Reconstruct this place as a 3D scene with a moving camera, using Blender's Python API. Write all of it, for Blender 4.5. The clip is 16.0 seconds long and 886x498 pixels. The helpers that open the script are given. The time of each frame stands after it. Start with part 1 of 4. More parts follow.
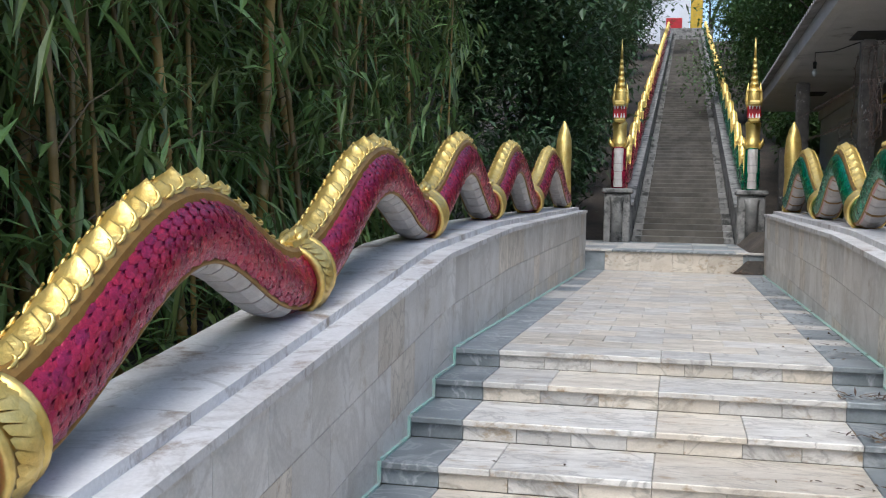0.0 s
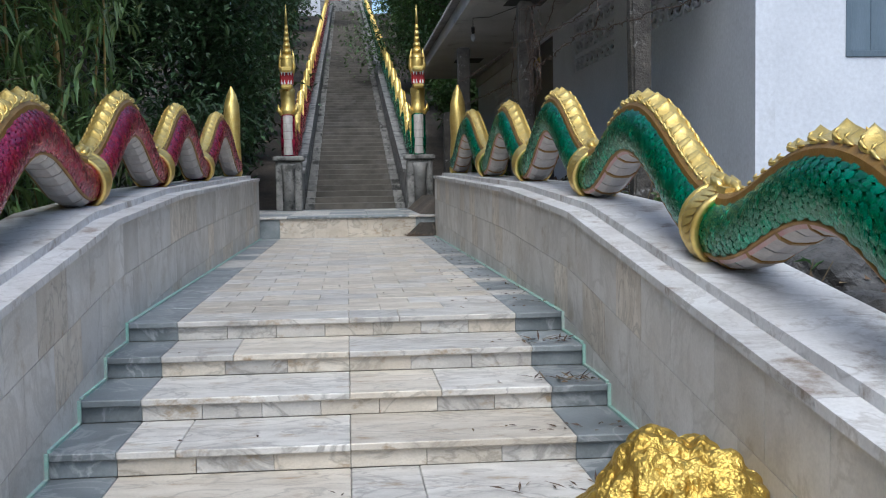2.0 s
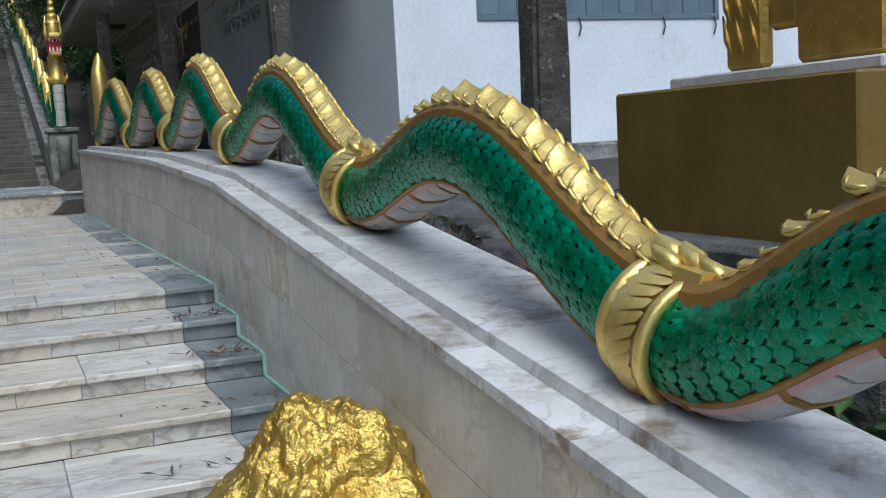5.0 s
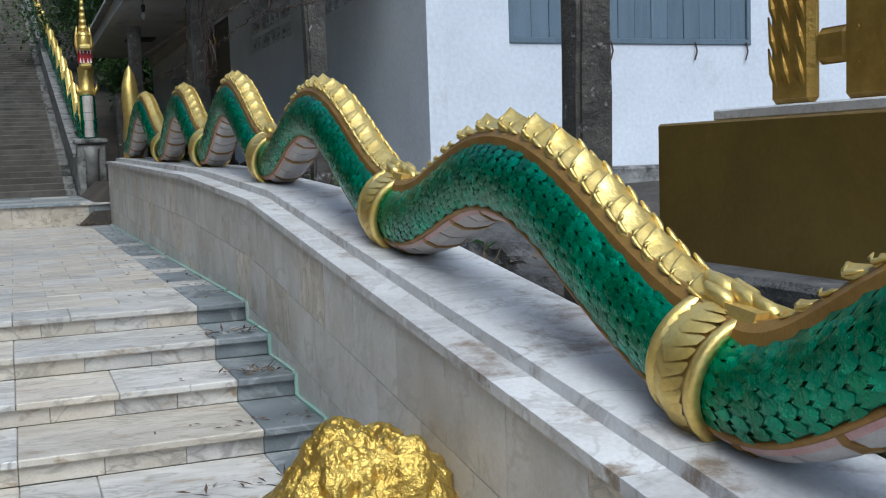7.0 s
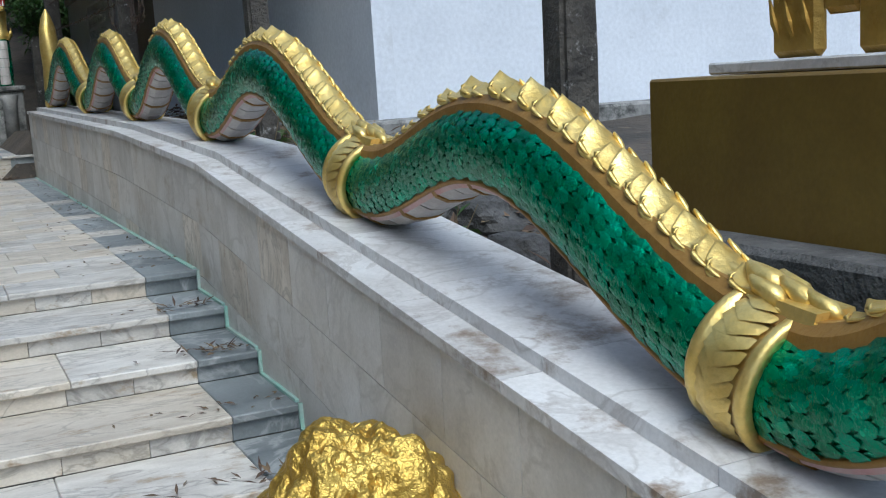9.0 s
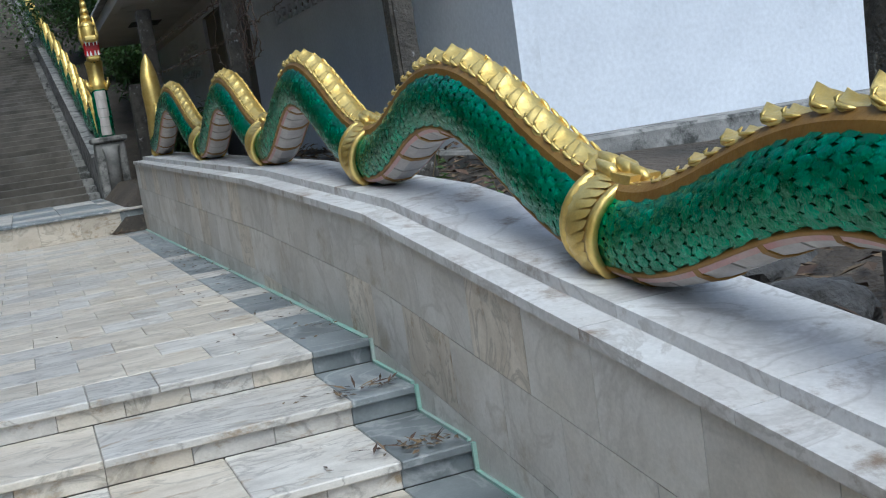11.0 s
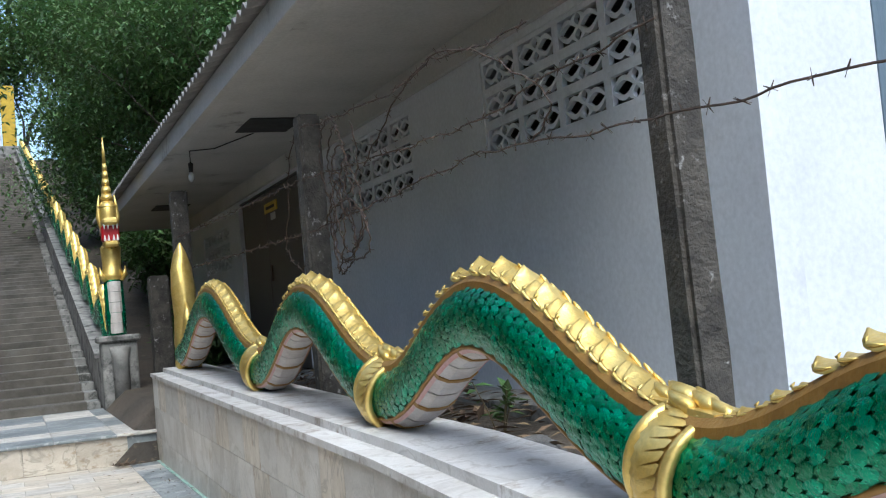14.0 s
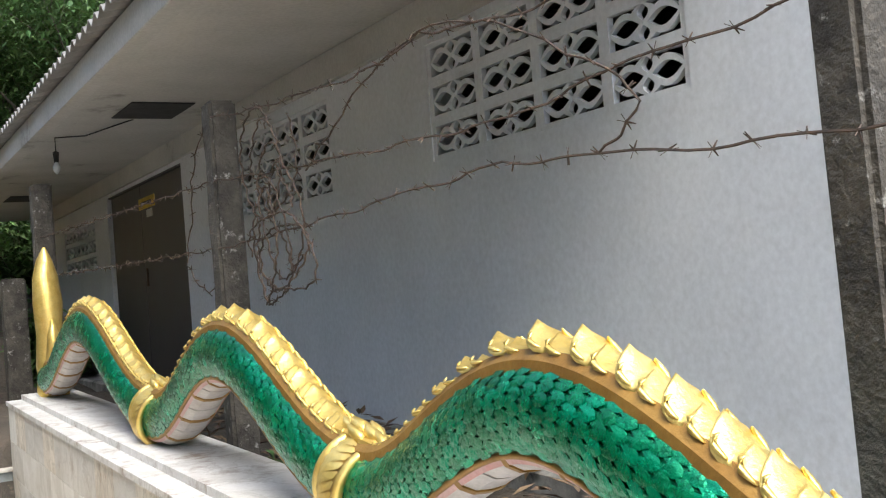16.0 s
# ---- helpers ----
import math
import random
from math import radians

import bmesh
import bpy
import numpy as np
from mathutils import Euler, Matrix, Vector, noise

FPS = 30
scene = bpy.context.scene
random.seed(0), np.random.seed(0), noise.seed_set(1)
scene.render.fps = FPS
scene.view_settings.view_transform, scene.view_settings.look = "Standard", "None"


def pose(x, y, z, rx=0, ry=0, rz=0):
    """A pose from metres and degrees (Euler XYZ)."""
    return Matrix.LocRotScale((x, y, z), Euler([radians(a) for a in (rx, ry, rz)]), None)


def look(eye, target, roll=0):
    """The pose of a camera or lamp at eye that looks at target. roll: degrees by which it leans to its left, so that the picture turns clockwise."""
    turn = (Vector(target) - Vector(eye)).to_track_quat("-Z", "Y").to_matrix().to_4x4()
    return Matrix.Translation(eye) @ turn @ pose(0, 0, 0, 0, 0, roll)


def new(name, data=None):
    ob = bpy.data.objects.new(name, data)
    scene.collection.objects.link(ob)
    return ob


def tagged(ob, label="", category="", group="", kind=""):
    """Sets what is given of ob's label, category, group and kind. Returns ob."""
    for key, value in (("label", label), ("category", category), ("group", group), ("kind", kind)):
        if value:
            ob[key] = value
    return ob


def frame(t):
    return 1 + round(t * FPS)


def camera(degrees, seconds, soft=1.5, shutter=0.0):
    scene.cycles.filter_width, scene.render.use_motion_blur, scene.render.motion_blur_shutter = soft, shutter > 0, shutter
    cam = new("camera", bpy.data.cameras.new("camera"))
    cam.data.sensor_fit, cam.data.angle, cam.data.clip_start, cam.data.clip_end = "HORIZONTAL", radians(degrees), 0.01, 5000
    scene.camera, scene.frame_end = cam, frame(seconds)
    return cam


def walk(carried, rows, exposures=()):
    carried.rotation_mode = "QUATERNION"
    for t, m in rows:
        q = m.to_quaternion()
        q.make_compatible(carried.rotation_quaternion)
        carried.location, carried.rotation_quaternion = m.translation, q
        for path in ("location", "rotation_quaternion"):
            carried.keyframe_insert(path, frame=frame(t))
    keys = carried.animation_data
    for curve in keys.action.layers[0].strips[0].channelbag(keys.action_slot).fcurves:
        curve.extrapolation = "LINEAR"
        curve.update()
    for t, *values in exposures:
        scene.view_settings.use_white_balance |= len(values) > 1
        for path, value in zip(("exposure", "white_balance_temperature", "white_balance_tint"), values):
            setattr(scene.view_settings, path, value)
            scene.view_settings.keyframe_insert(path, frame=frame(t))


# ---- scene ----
cam = camera(45.0, 16.0, soft=1.15)
PATH = [
    (0, (0.083, -5.934, 0.797), (-0.349, -3.983, 0.718), 1.2),
    (0.5, (0.053, -5.718, 0.72), (-0.24, -3.74, 0.648), -0.1),
    (1, (0.04, -5.652, 0.712), (-0.083, -3.658, 0.63), -0.3),
    (1.5, (0.018, -5.634, 0.706), (0.028, -3.636, 0.611), -0.1),
    (2, (0.012, -5.655, 0.706), (0.186, -3.666, 0.581), -0.9),
    (2.5, (0.001, -5.706, 0.711), (0.33, -3.739, 0.549), -1.1),
    (3, (0.065, -5.682, 0.695), (0.56, -3.754, 0.501), -2.2),
    (3.5, (0.079, -5.654, 0.693), (0.711, -3.769, 0.481), -2.5),
    (4, (0.11, -5.648, 0.69), (0.833, -3.796, 0.475), -3.4),
    (4.2, (0.126, -5.641, 0.691), (0.87, -3.797, 0.477), -3.9),
    (6.3, (0.062, -5.611, 0.727), (0.826, -3.771, 0.545), 0.1),
    (6.5, (0.052, -5.616, 0.73), (0.805, -3.77, 0.571), 0.5),
    (7, (0.054, -5.592, 0.737), (0.789, -3.741, 0.561), -1.9),
    (7.5, (0.043, -5.53, 0.753), (0.789, -3.696, 0.47), -1.9),
    (8, (0.045, -5.456, 0.819), (0.899, -3.676, 0.501), -0.7),
    (10.5, (-0.054, -4.612, 0.884), (0.677, -2.771, 0.61), -8.1),
    (11, (-0.087, -4.276, 0.922), (0.616, -2.422, 0.658), -8.2),
    (11.5, (-0.18, -3.978, 0.952), (0.552, -2.127, 0.758), -5.4),
    (12, (-0.2, -3.393, 1.04), (0.566, -1.549, 0.936), -3.2),
    (12.5, (-0.168, -2.992, 1.061), (0.695, -1.188, 1.005), -2.3),
    (13, (-0.027, -2.564, 1.089), (0.825, -0.755, 1.068), -3.1),
    (13.5, (-0.039, -2.185, 1.145), (0.761, -0.352, 1.159), -3.4),
    (14, (-0.038, -1.705, 1.188), (0.721, 0.143, 1.29), -5.1),
    (14.5, (0.016, -1.357, 1.239), (0.713, 0.518, 1.26), -6.4),
    (15, (-0.027, -1.05, 1.284), (0.735, 0.798, 1.239), -4.0),
    (15.5, (0.03, -0.725, 1.386), (0.995, 1.026, 1.436), -5.0),
    (16, (0.041, -0.469, 1.442), (1.03, 1.268, 1.503), -4.6),
]
EXPOSURES = [(0.0, 0.86, 5900, 7), (4.0, 0.38, 5600, 3), (7.0, 0.50, 5600, 2), (11.0, 0.53, 5550, 1), (13.0, 0.68, 5550, 1), (14.5, 1.42, 6000, 4), (16.0, 1.88, 6500, 5)]
walk(cam, [(t, look(eye, target, roll)) for t, eye, target, roll in PATH], EXPOSURES)

# ---- light ----
SUN_EL, SUN_AZ = radians(57), radians(187)
world = bpy.data.worlds.new("sky")
scene.world = world
world.use_nodes = True
wn = world.node_tree
sky = wn.nodes.new("ShaderNodeTexSky")
sky.sky_type, sky.sun_disc = "NISHITA", False
sky.sun_elevation, sky.sun_rotation = SUN_EL, SUN_AZ
sky.air_density, sky.dust_density = 1.0, 3.0
wn.nodes["Background"].inputs["Strength"].default_value = 0.15
wn.links.new(sky.outputs["Color"], wn.nodes["Background"].inputs["Color"])
sun = new("sun", bpy.data.lights.new("sun", "SUN"))
sun.data.energy, sun.data.angle, sun.data.color = 1.5, radians(40), (1.0, 0.97, 0.93)
sun.matrix_world = look((math.sin(SUN_AZ) * 20, math.cos(SUN_AZ) * 20, 20 * math.tan(SUN_EL)), (0, 0, 0))


# ---- materials ----
def mat(name, base, rough=0.6, metal=0.0, other=None, scale=6.0, fine=60.0, bump=0.2, dist=0.01, vary=0.0, stain=None,
        stain_scale=1.5, stain_at=0.55, vein=None, vein_scale=3.0, stretch=(1, 1, 1), island=0.0, trans=0.0, coat=0.0, rvar=0.15):
    m = bpy.data.materials.new(name)
    m.use_nodes = True
    t = m.node_tree
    N, L = t.nodes.new, t.links.new
    b = t.nodes["Principled BSDF"]
    b.inputs["Roughness"].default_value, b.inputs["Metallic"].default_value = rough, metal
    if coat:
        b.inputs["Coat Weight"].default_value = coat
        b.inputs["Coat Roughness"].default_value = 0.25
    geo, co, oi = N("ShaderNodeNewGeometry"), N("ShaderNodeTexCoord"), N("ShaderNodeObjectInfo")
    mp = N("ShaderNodeMapping")
    mp.inputs["Scale"].default_value = stretch
    L(geo.outputs["Position"], mp.inputs["Vector"])
    off = N("ShaderNodeVectorMath")
    off.operation = "MULTIPLY_ADD"
    off.inputs[1].default_value = (37, 53, 71)
    cmb = N("ShaderNodeCombineXYZ")
    for i in range(3):
        L(oi.outputs["Random"], cmb.inputs[i])
    L(cmb.outputs[0], off.inputs[0])
    L(mp.outputs[0], off.inputs[2])

    def tex(s, detail=6, rough_=0.6):
        n = N("ShaderNodeTexNoise")
        n.inputs["Scale"].default_value, n.inputs["Detail"].default_value, n.inputs["Roughness"].default_value = s, detail, rough_
        L(off.outputs[0], n.inputs["Vector"])
        return n

    def ramp(src, lo, hi):
        r = N("ShaderNodeMapRange")
        r.inputs["From Min"].default_value, r.inputs["From Max"].default_value = lo, hi
        L(src, r.inputs["Value"])
        return r.outputs[0]

    def mix(fac, a, c, kind="MIX"):
        x = N("ShaderNodeMix")
        x.data_type, x.blend_type = "RGBA", kind
        if isinstance(fac, float):
            x.inputs[0].default_value = fac
        else:
            L(fac, x.inputs[0])
        for i, v in ((6, a), (7, c)):
            if isinstance(v, tuple):
                x.inputs[i].default_value = (*v, 1)
            else:
                L(v, x.inputs[i])
        return x.outputs[2]

    big, small = tex(scale), tex(fine, 4)
    col = mix(ramp(big.outputs[0], 0.35, 0.65), base, other or tuple(c * 0.75 for c in base))
    if vein:
        v = tex(vein_scale, 8, 0.55)
        v.inputs["Distortion"].default_value = 1.4
        ab = N("ShaderNodeMath")
        ab.operation = "SUBTRACT"
        L(v.outputs[0], ab.inputs[0])
        ab.inputs[1].default_value = 0.5
        a2 = N("ShaderNodeMath")
        a2.operation = "ABSOLUTE"
        L(ab.outputs[0], a2.inputs[0])
        col = mix(ramp(a2.outputs[0], 0.035, 0.0), col, vein)
    if stain:
        s = tex(stain_scale, 9, 0.7)
        col = mix(ramp(s.outputs[0], stain_at, stain_at + 0.12), col, stain)
    col = mix(0.35, col, mix(ramp(small.outputs[0], 0.3, 0.7), (0.55, 0.55, 0.55), (1, 1, 1)), "MULTIPLY")
    if vary:
        hv = N("ShaderNodeHueSaturation")
        L(ramp(oi.outputs["Random"], -0.0001, 1.0), hv.inputs["Fac"])
        hv.inputs["Fac"].default_value = 1
        for l in list(hv.inputs["Fac"].links):
            t.links.remove(l)
        r = N("ShaderNodeMapRange")
        r.inputs["To Min"].default_value, r.inputs["To Max"].default_value = 1 - vary, 1 + vary
        L(oi.outputs["Random"], r.inputs["Value"])
        L(r.outputs[0], hv.inputs["Value"])
        L(col, hv.inputs["Color"])
        col = hv.outputs[0]
    if island:
        hv = N("ShaderNodeHueSaturation")
        r = N("ShaderNodeMapRange")
        r.inputs["To Min"].default_value, r.inputs["To Max"].default_value = 1 - island, 1 + island
        L(geo.outputs["Random Per Island"], r.inputs["Value"])
        L(r.outputs[0], hv.inputs["Value"])
        r2 = N("ShaderNodeMapRange")
        r2.inputs["To Min"].default_value, r2.inputs["To Max"].default_value = 0.5 - island * 0.05, 0.5 + island * 0.03
        L(geo.outputs["Random Per Island"], r2.inputs["Value"])
        L(r2.outputs[0], hv.inputs["Hue"])
        L(col, hv.inputs["Color"])
        col = hv.outputs[0]
    L(col, b.inputs["Base Color"])
    rr = N("ShaderNodeMapRange")
    rr.inputs["To Min"].default_value, rr.inputs["To Max"].default_value = max(0.05, rough - rvar), min(1, rough + rvar)
    L(big.outputs[0], rr.inputs["Value"])
    L(rr.outputs[0], b.inputs["Roughness"])
    if bump:
        bp = N("ShaderNodeBump")
        bp.inputs["Strength"].default_value, bp.inputs["Distance"].default_value = bump, dist
        L(small.outputs[0], bp.inputs["Height"])
        L(bp.outputs[0], b.inputs["Normal"])
    if trans:
        b.inputs["Transmission Weight"].default_value = 0
        tr = N("ShaderNodeBsdfTranslucent")
        L(col, tr.inputs["Color"])
        ms = N("ShaderNodeMixShader")
        ms.inputs[0].default_value = trans
        L(b.outputs[0], ms.inputs[1])
        L(tr.outputs[0], ms.inputs[2])
        L(ms.outputs[0], t.nodes["Material Output"].inputs["Surface"])
    return m


M_MARBLE = mat("marble", (0.62, 0.59, 0.54), 0.42, other=(0.45, 0.42, 0.38), scale=4.5, fine=90, bump=0.08, vary=0.14,
               vein=(0.33, 0.31, 0.28), vein_scale=2.3, stretch=(1.0, 2.2, 1.5), stain=(0.31, 0.235, 0.15), stain_scale=5.5, stain_at=0.56)
M_MARBLE_WARM = mat("marble_warm", (0.63, 0.57, 0.48), 0.4, other=(0.48, 0.42, 0.34), scale=4.0, fine=90, bump=0.08, vary=0.14,
                    vein=(0.37, 0.33, 0.27), vein_scale=2.4, stretch=(1.0, 2.2, 1.5), stain=(0.30, 0.21, 0.12), stain_scale=5.0, stain_at=0.565)
M_MARBLE_GREY = mat("marble_grey", (0.13, 0.145, 0.15), 0.4, other=(0.25, 0.27, 0.275), scale=3.5, fine=80, bump=0.06, vary=0.18,
                    vein=(0.34, 0.35, 0.35), vein_scale=2.4)
M_WALLTILE = mat("wall_tile", (0.61, 0.59, 0.555), 0.42, other=(0.49, 0.46, 0.41), scale=3.0, fine=80, bump=0.08, vary=0.12,
                 vein=(0.46, 0.435, 0.395), vein_scale=1.7, stain=(0.37, 0.32, 0.25), stain_scale=3.6, stain_at=0.565)
M_COPING = mat("coping_marble", (0.66, 0.65, 0.64), 0.4, other=(0.53, 0.51, 0.49), scale=3, fine=70, bump=0.1, vary=0.1,
               vein=(0.46, 0.44, 0.42), vein_scale=2.6, stain=(0.22, 0.165, 0.12), stain_scale=4.2, stain_at=0.545)
M_GROUT = mat("grout", (0.30, 0.28, 0.25), 0.9, other=(0.17, 0.16, 0.14), scale=8)
M_MINT = mat("mint_sealant", (0.28, 0.50, 0.41), 0.6, other=(0.38, 0.44, 0.40), scale=9, fine=120, bump=0.2)
M_CONC = mat("old_concrete", (0.30, 0.29, 0.27), 0.9, other=(0.17, 0.165, 0.155), scale=5, fine=50, bump=0.5, stain=(0.05, 0.05, 0.045),
             stain_scale=4, stain_at=0.5)
M_POST = mat("mossy_post_concrete", (0.085, 0.075, 0.062), 0.95, other=(0.035, 0.031, 0.027), scale=9, fine=45, bump=0.8, dist=0.02,
             stain=(0.42, 0.41, 0.39), stain_scale=16, stain_at=0.595)
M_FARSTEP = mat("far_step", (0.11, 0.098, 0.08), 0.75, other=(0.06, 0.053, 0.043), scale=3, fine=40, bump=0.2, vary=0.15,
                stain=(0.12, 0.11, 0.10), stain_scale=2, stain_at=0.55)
M_GREEN = mat("green_paint", (0.0, 0.165, 0.075), 0.25, 0.62, other=(0.002, 0.28, 0.13), scale=16, fine=60, bump=0.6, island=0.28, coat=0.2)
M_RED = mat("red_paint", (0.29, 0.006, 0.036), 0.27, 0.5, other=(0.42, 0.015, 0.062), scale=16, fine=60, bump=0.55, island=0.22, coat=0.2)
M_GOLD = mat("gold_paint", (0.83, 0.63, 0.22), 0.36, 0.75, other=(0.72, 0.50, 0.13), scale=14, fine=70, bump=0.25, rvar=0.1)
M_GOLDDARK = mat("aged_gold_paint", (0.36, 0.20, 0.045), 0.48, 0.45, other=(0.27, 0.14, 0.03), scale=9, fine=70, bump=0.25)
M_STATUE = mat("statue_gold", (0.50, 0.32, 0.07), 0.4, 0.6, other=(0.36, 0.21, 0.04), scale=9, fine=40, bump=0.5)
M_GOLDROCK = mat("gold_rock_paint", (0.66, 0.46, 0.11), 0.34, 0.8, other=(0.46, 0.29, 0.05), scale=6, fine=28, bump=0.9, dist=0.02)
M_OCHRE = mat("ochre_gold_plaster", (0.20, 0.125, 0.022), 0.5, 0.25, other=(0.155, 0.092, 0.016), scale=2.2, fine=60, bump=0.15,
              stain=(0.11, 0.07, 0.02), stain_scale=2.0, stain_at=0.62)
M_BELLY = mat("belly_white", (0.62, 0.58, 0.54), 0.5, other=(0.50, 0.45, 0.41), scale=12, fine=90, bump=0.2)
M_BELLY_PINK = mat("belly_pink", (0.58, 0.30, 0.28), 0.5, other=(0.60, 0.44, 0.40), scale=9, fine=90, bump=0.2)
M_WHITEWALL = mat("white_plaster", (0.66, 0.68, 0.72), 0.85, other=(0.60, 0.62, 0.66), scale=1.6, fine=30, bump=0.06,
                  stain=(0.52, 0.53, 0.55), stain_scale=1.1, stain_at=0.6)
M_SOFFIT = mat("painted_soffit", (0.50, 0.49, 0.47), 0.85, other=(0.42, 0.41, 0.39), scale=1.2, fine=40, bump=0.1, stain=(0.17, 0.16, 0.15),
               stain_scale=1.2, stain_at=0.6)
M_ROOF = mat("fibre_cement_roof", (0.30, 0.29, 0.28), 0.9, other=(0.18, 0.17, 0.165), scale=3, fine=30, bump=0.3)
M_DOOR = mat("dark_door_paint", (0.045, 0.043, 0.045), 0.6, other=(0.065, 0.06, 0.06), scale=3, fine=60)
M_SHUTTER = mat("blue_grey_shutter", (0.13, 0.175, 0.215), 0.6, other=(0.10, 0.14, 0.175), scale=3, fine=60, stretch=(3, 3, 0.4), vary=0.1)
M_YELLOW = mat("yellow_sign", (0.55, 0.36, 0.02), 0.6)
M_WIRE = mat("rusty_wire", (0.11, 0.07, 0.05), 0.8, 0.3, other=(0.05, 0.04, 0.035), scale=30)
M_DARK = mat("flat_dark", (0.03, 0.03, 0.03), 0.9)
M_SOIL = mat("soil_and_litter", (0.085, 0.066, 0.048), 0.95, other=(0.04, 0.034, 0.027), scale=1.2, fine=18, bump=0.9, dist=0.05,
             stain=(0.17, 0.13, 0.09), stain_scale=9, stain_at=0.6)
M_ROCK = mat("dark_rock", (0.13, 0.125, 0.12), 0.95, other=(0.05, 0.048, 0.045), scale=6, fine=25, bump=0.9, dist=0.03, stain=(0.3, 0.3, 0.29),
             stain_scale=8, stain_at=0.62)
M_LEAFLITTER = mat("dry_leaf", (0.15, 0.10, 0.06), 0.9, other=(0.09, 0.06, 0.035), scale=6, island=0.5)
M_CULM = mat("bamboo_culm", (0.34, 0.22, 0.06), 0.5, other=(0.11, 0.085, 0.03), scale=1.6, fine=40, bump=0.15, vary=0.35)
M_TWIG = mat("bamboo_twig", (0.17, 0.12, 0.06), 0.7, other=(0.10, 0.08, 0.04), scale=3)
M_LEAF = mat("bamboo_leaf", (0.17, 0.25, 0.075), 0.42, other=(0.11, 0.18, 0.05), scale=2, island=0.5, trans=0.35, bump=0)
M_TREELEAF = mat("tree_leaf", (0.10, 0.17, 0.045), 0.55, other=(0.045, 0.10, 0.03), scale=1.5, island=0.45, trans=0.3, bump=0)
# darkened leaf green: the shade deep in the foliage is put into the colour
M_DARKLEAF = mat("shaded_leaf", (0.06, 0.11, 0.04), 0.5, other=(0.04, 0.078, 0.03), scale=1.5, island=0.45, trans=0.25, bump=0)
M_BARK = mat("bark", (0.13, 0.105, 0.08), 0.95, other=(0.07, 0.058, 0.046), scale=4, fine=30, bump=0.7, stretch=(3, 3, 0.6))
M_REDLIP = mat("red_mouth", (0.45, 0.01, 0.015), 0.4)
M_TOOTH = mat("white_teeth", (0.75, 0.73, 0.68), 0.4)
M_PAVE = mat("paving", (0.34, 0.33, 0.31), 0.8, other=(0.26, 0.25, 0.23), scale=3, fine=50)
M_GLASS = mat("bulb_glass", (0.6, 0.62, 0.62), 0.15)


# ---- builders ----
def put(name, bm, material, parent=None, label="", smooth=False):
    me = bpy.data.meshes.new(name)
    if not isinstance(bm, bmesh.types.BMesh):
        vs, fs = bm
        me.from_pydata([tuple(map(float, v)) for v in vs], [], fs)
    else:
        bmesh.ops.recalc_face_normals(bm, faces=bm.faces)
        bm.to_mesh(me)
        bm.free()
    for mm in (material if isinstance(material, (list, tuple)) else [material]):
        me.materials.append(mm)
    if smooth:
        me.polygons.foreach_set("use_smooth", [True] * len(me.polygons))
    ob = new(name, me)
    if parent:
        ob.parent = parent
    if label:
        ob["label"] = label
    return ob


def part(name, bm, material, parent, label="", smooth=False):
    return put(name, bm, material, parent, label, smooth)


def share(name, me, parent, m):
    ob = new(name, me)
    ob.parent = parent
    ob.matrix_basis = m
    return ob


def thing(name, label, category, group="", at=(0, 0, 0), kind=""):
    e = new(name)
    e.location = at
    return tagged(e, label, category, group, kind)


def box(x0, x1, y0, y1, z0, z1, bevel=0.0, bm=None):
    own = bmesh.new()
    bmesh.ops.create_cube(own, size=1)
    for v in own.verts:
        v.co = ((x0 + x1) / 2 + v.co.x * (x1 - x0), (y0 + y1) / 2 + v.co.y * (y1 - y0), (z0 + z1) / 2 + v.co.z * (z1 - z0))
    if bevel:
        bmesh.ops.bevel(own, geom=own.edges[:], offset=bevel, segments=1, affect="EDGES")
    if bm is None:
        return own
    tmp = bpy.data.meshes.new("tmp")
    own.to_mesh(tmp)
    own.free()
    bm.from_mesh(tmp)
    bpy.data.meshes.remove(tmp)
    return bm


def prism(poly, axis, a, b):
    """poly: 2D points; extruded along axis ('x': poly is y,z; 'y': x,z; 'z': x,y) from a to b."""
    bm = bmesh.new()
    def at(p, q):
        return {"x": (q, p[0], p[1]), "y": (p[0], q, p[1]), "z": (p[0], p[1], q)}[axis]
    A, B = [bm.verts.new(at(p, a)) for p in poly], [bm.verts.new(at(p, b)) for p in poly]
    n = len(poly)
    bm.faces.new(A), bm.faces.new(B[::-1])
    for i in range(n):
        bm.faces.new((A[i], A[(i + 1) % n], B[(i + 1) % n], B[i]))
    return bm


def tube(points, radii, sides=8, close=True):
    """A tapered tube along points, as verts and faces."""
    P = [Vector(p) for p in points]
    vs, fs = [], []
    up = Vector((0.31, 0.17, 0.93))
    for i, p in enumerate(P):
        d = (P[min(i + 1, len(P) - 1)] - P[max(i - 1, 0)]).normalized()
        if abs(d.dot(up)) > 0.95:
            up = Vector((0.93, 0.2, 0.3))
        s = d.cross(up).normalized()
        u = s.cross(d)
        r = radii[i] if hasattr(radii, "__len__") else radii
        for k in range(sides):
            a = 2 * math.pi * k / sides
            vs.append(p + r * (math.cos(a) * s + math.sin(a) * u))
    for i in range(len(P) - 1):
        for k in range(sides):
            k2 = (k + 1) % sides
            fs.append((i * sides + k, i * sides + k2, (i + 1) * sides + k2, (i + 1) * sides + k))
    if close:
        fs.append(tuple(range(sides))[::-1])
        fs.append(tuple((len(P) - 1) * sides + k for k in range(sides)))
    return vs, fs


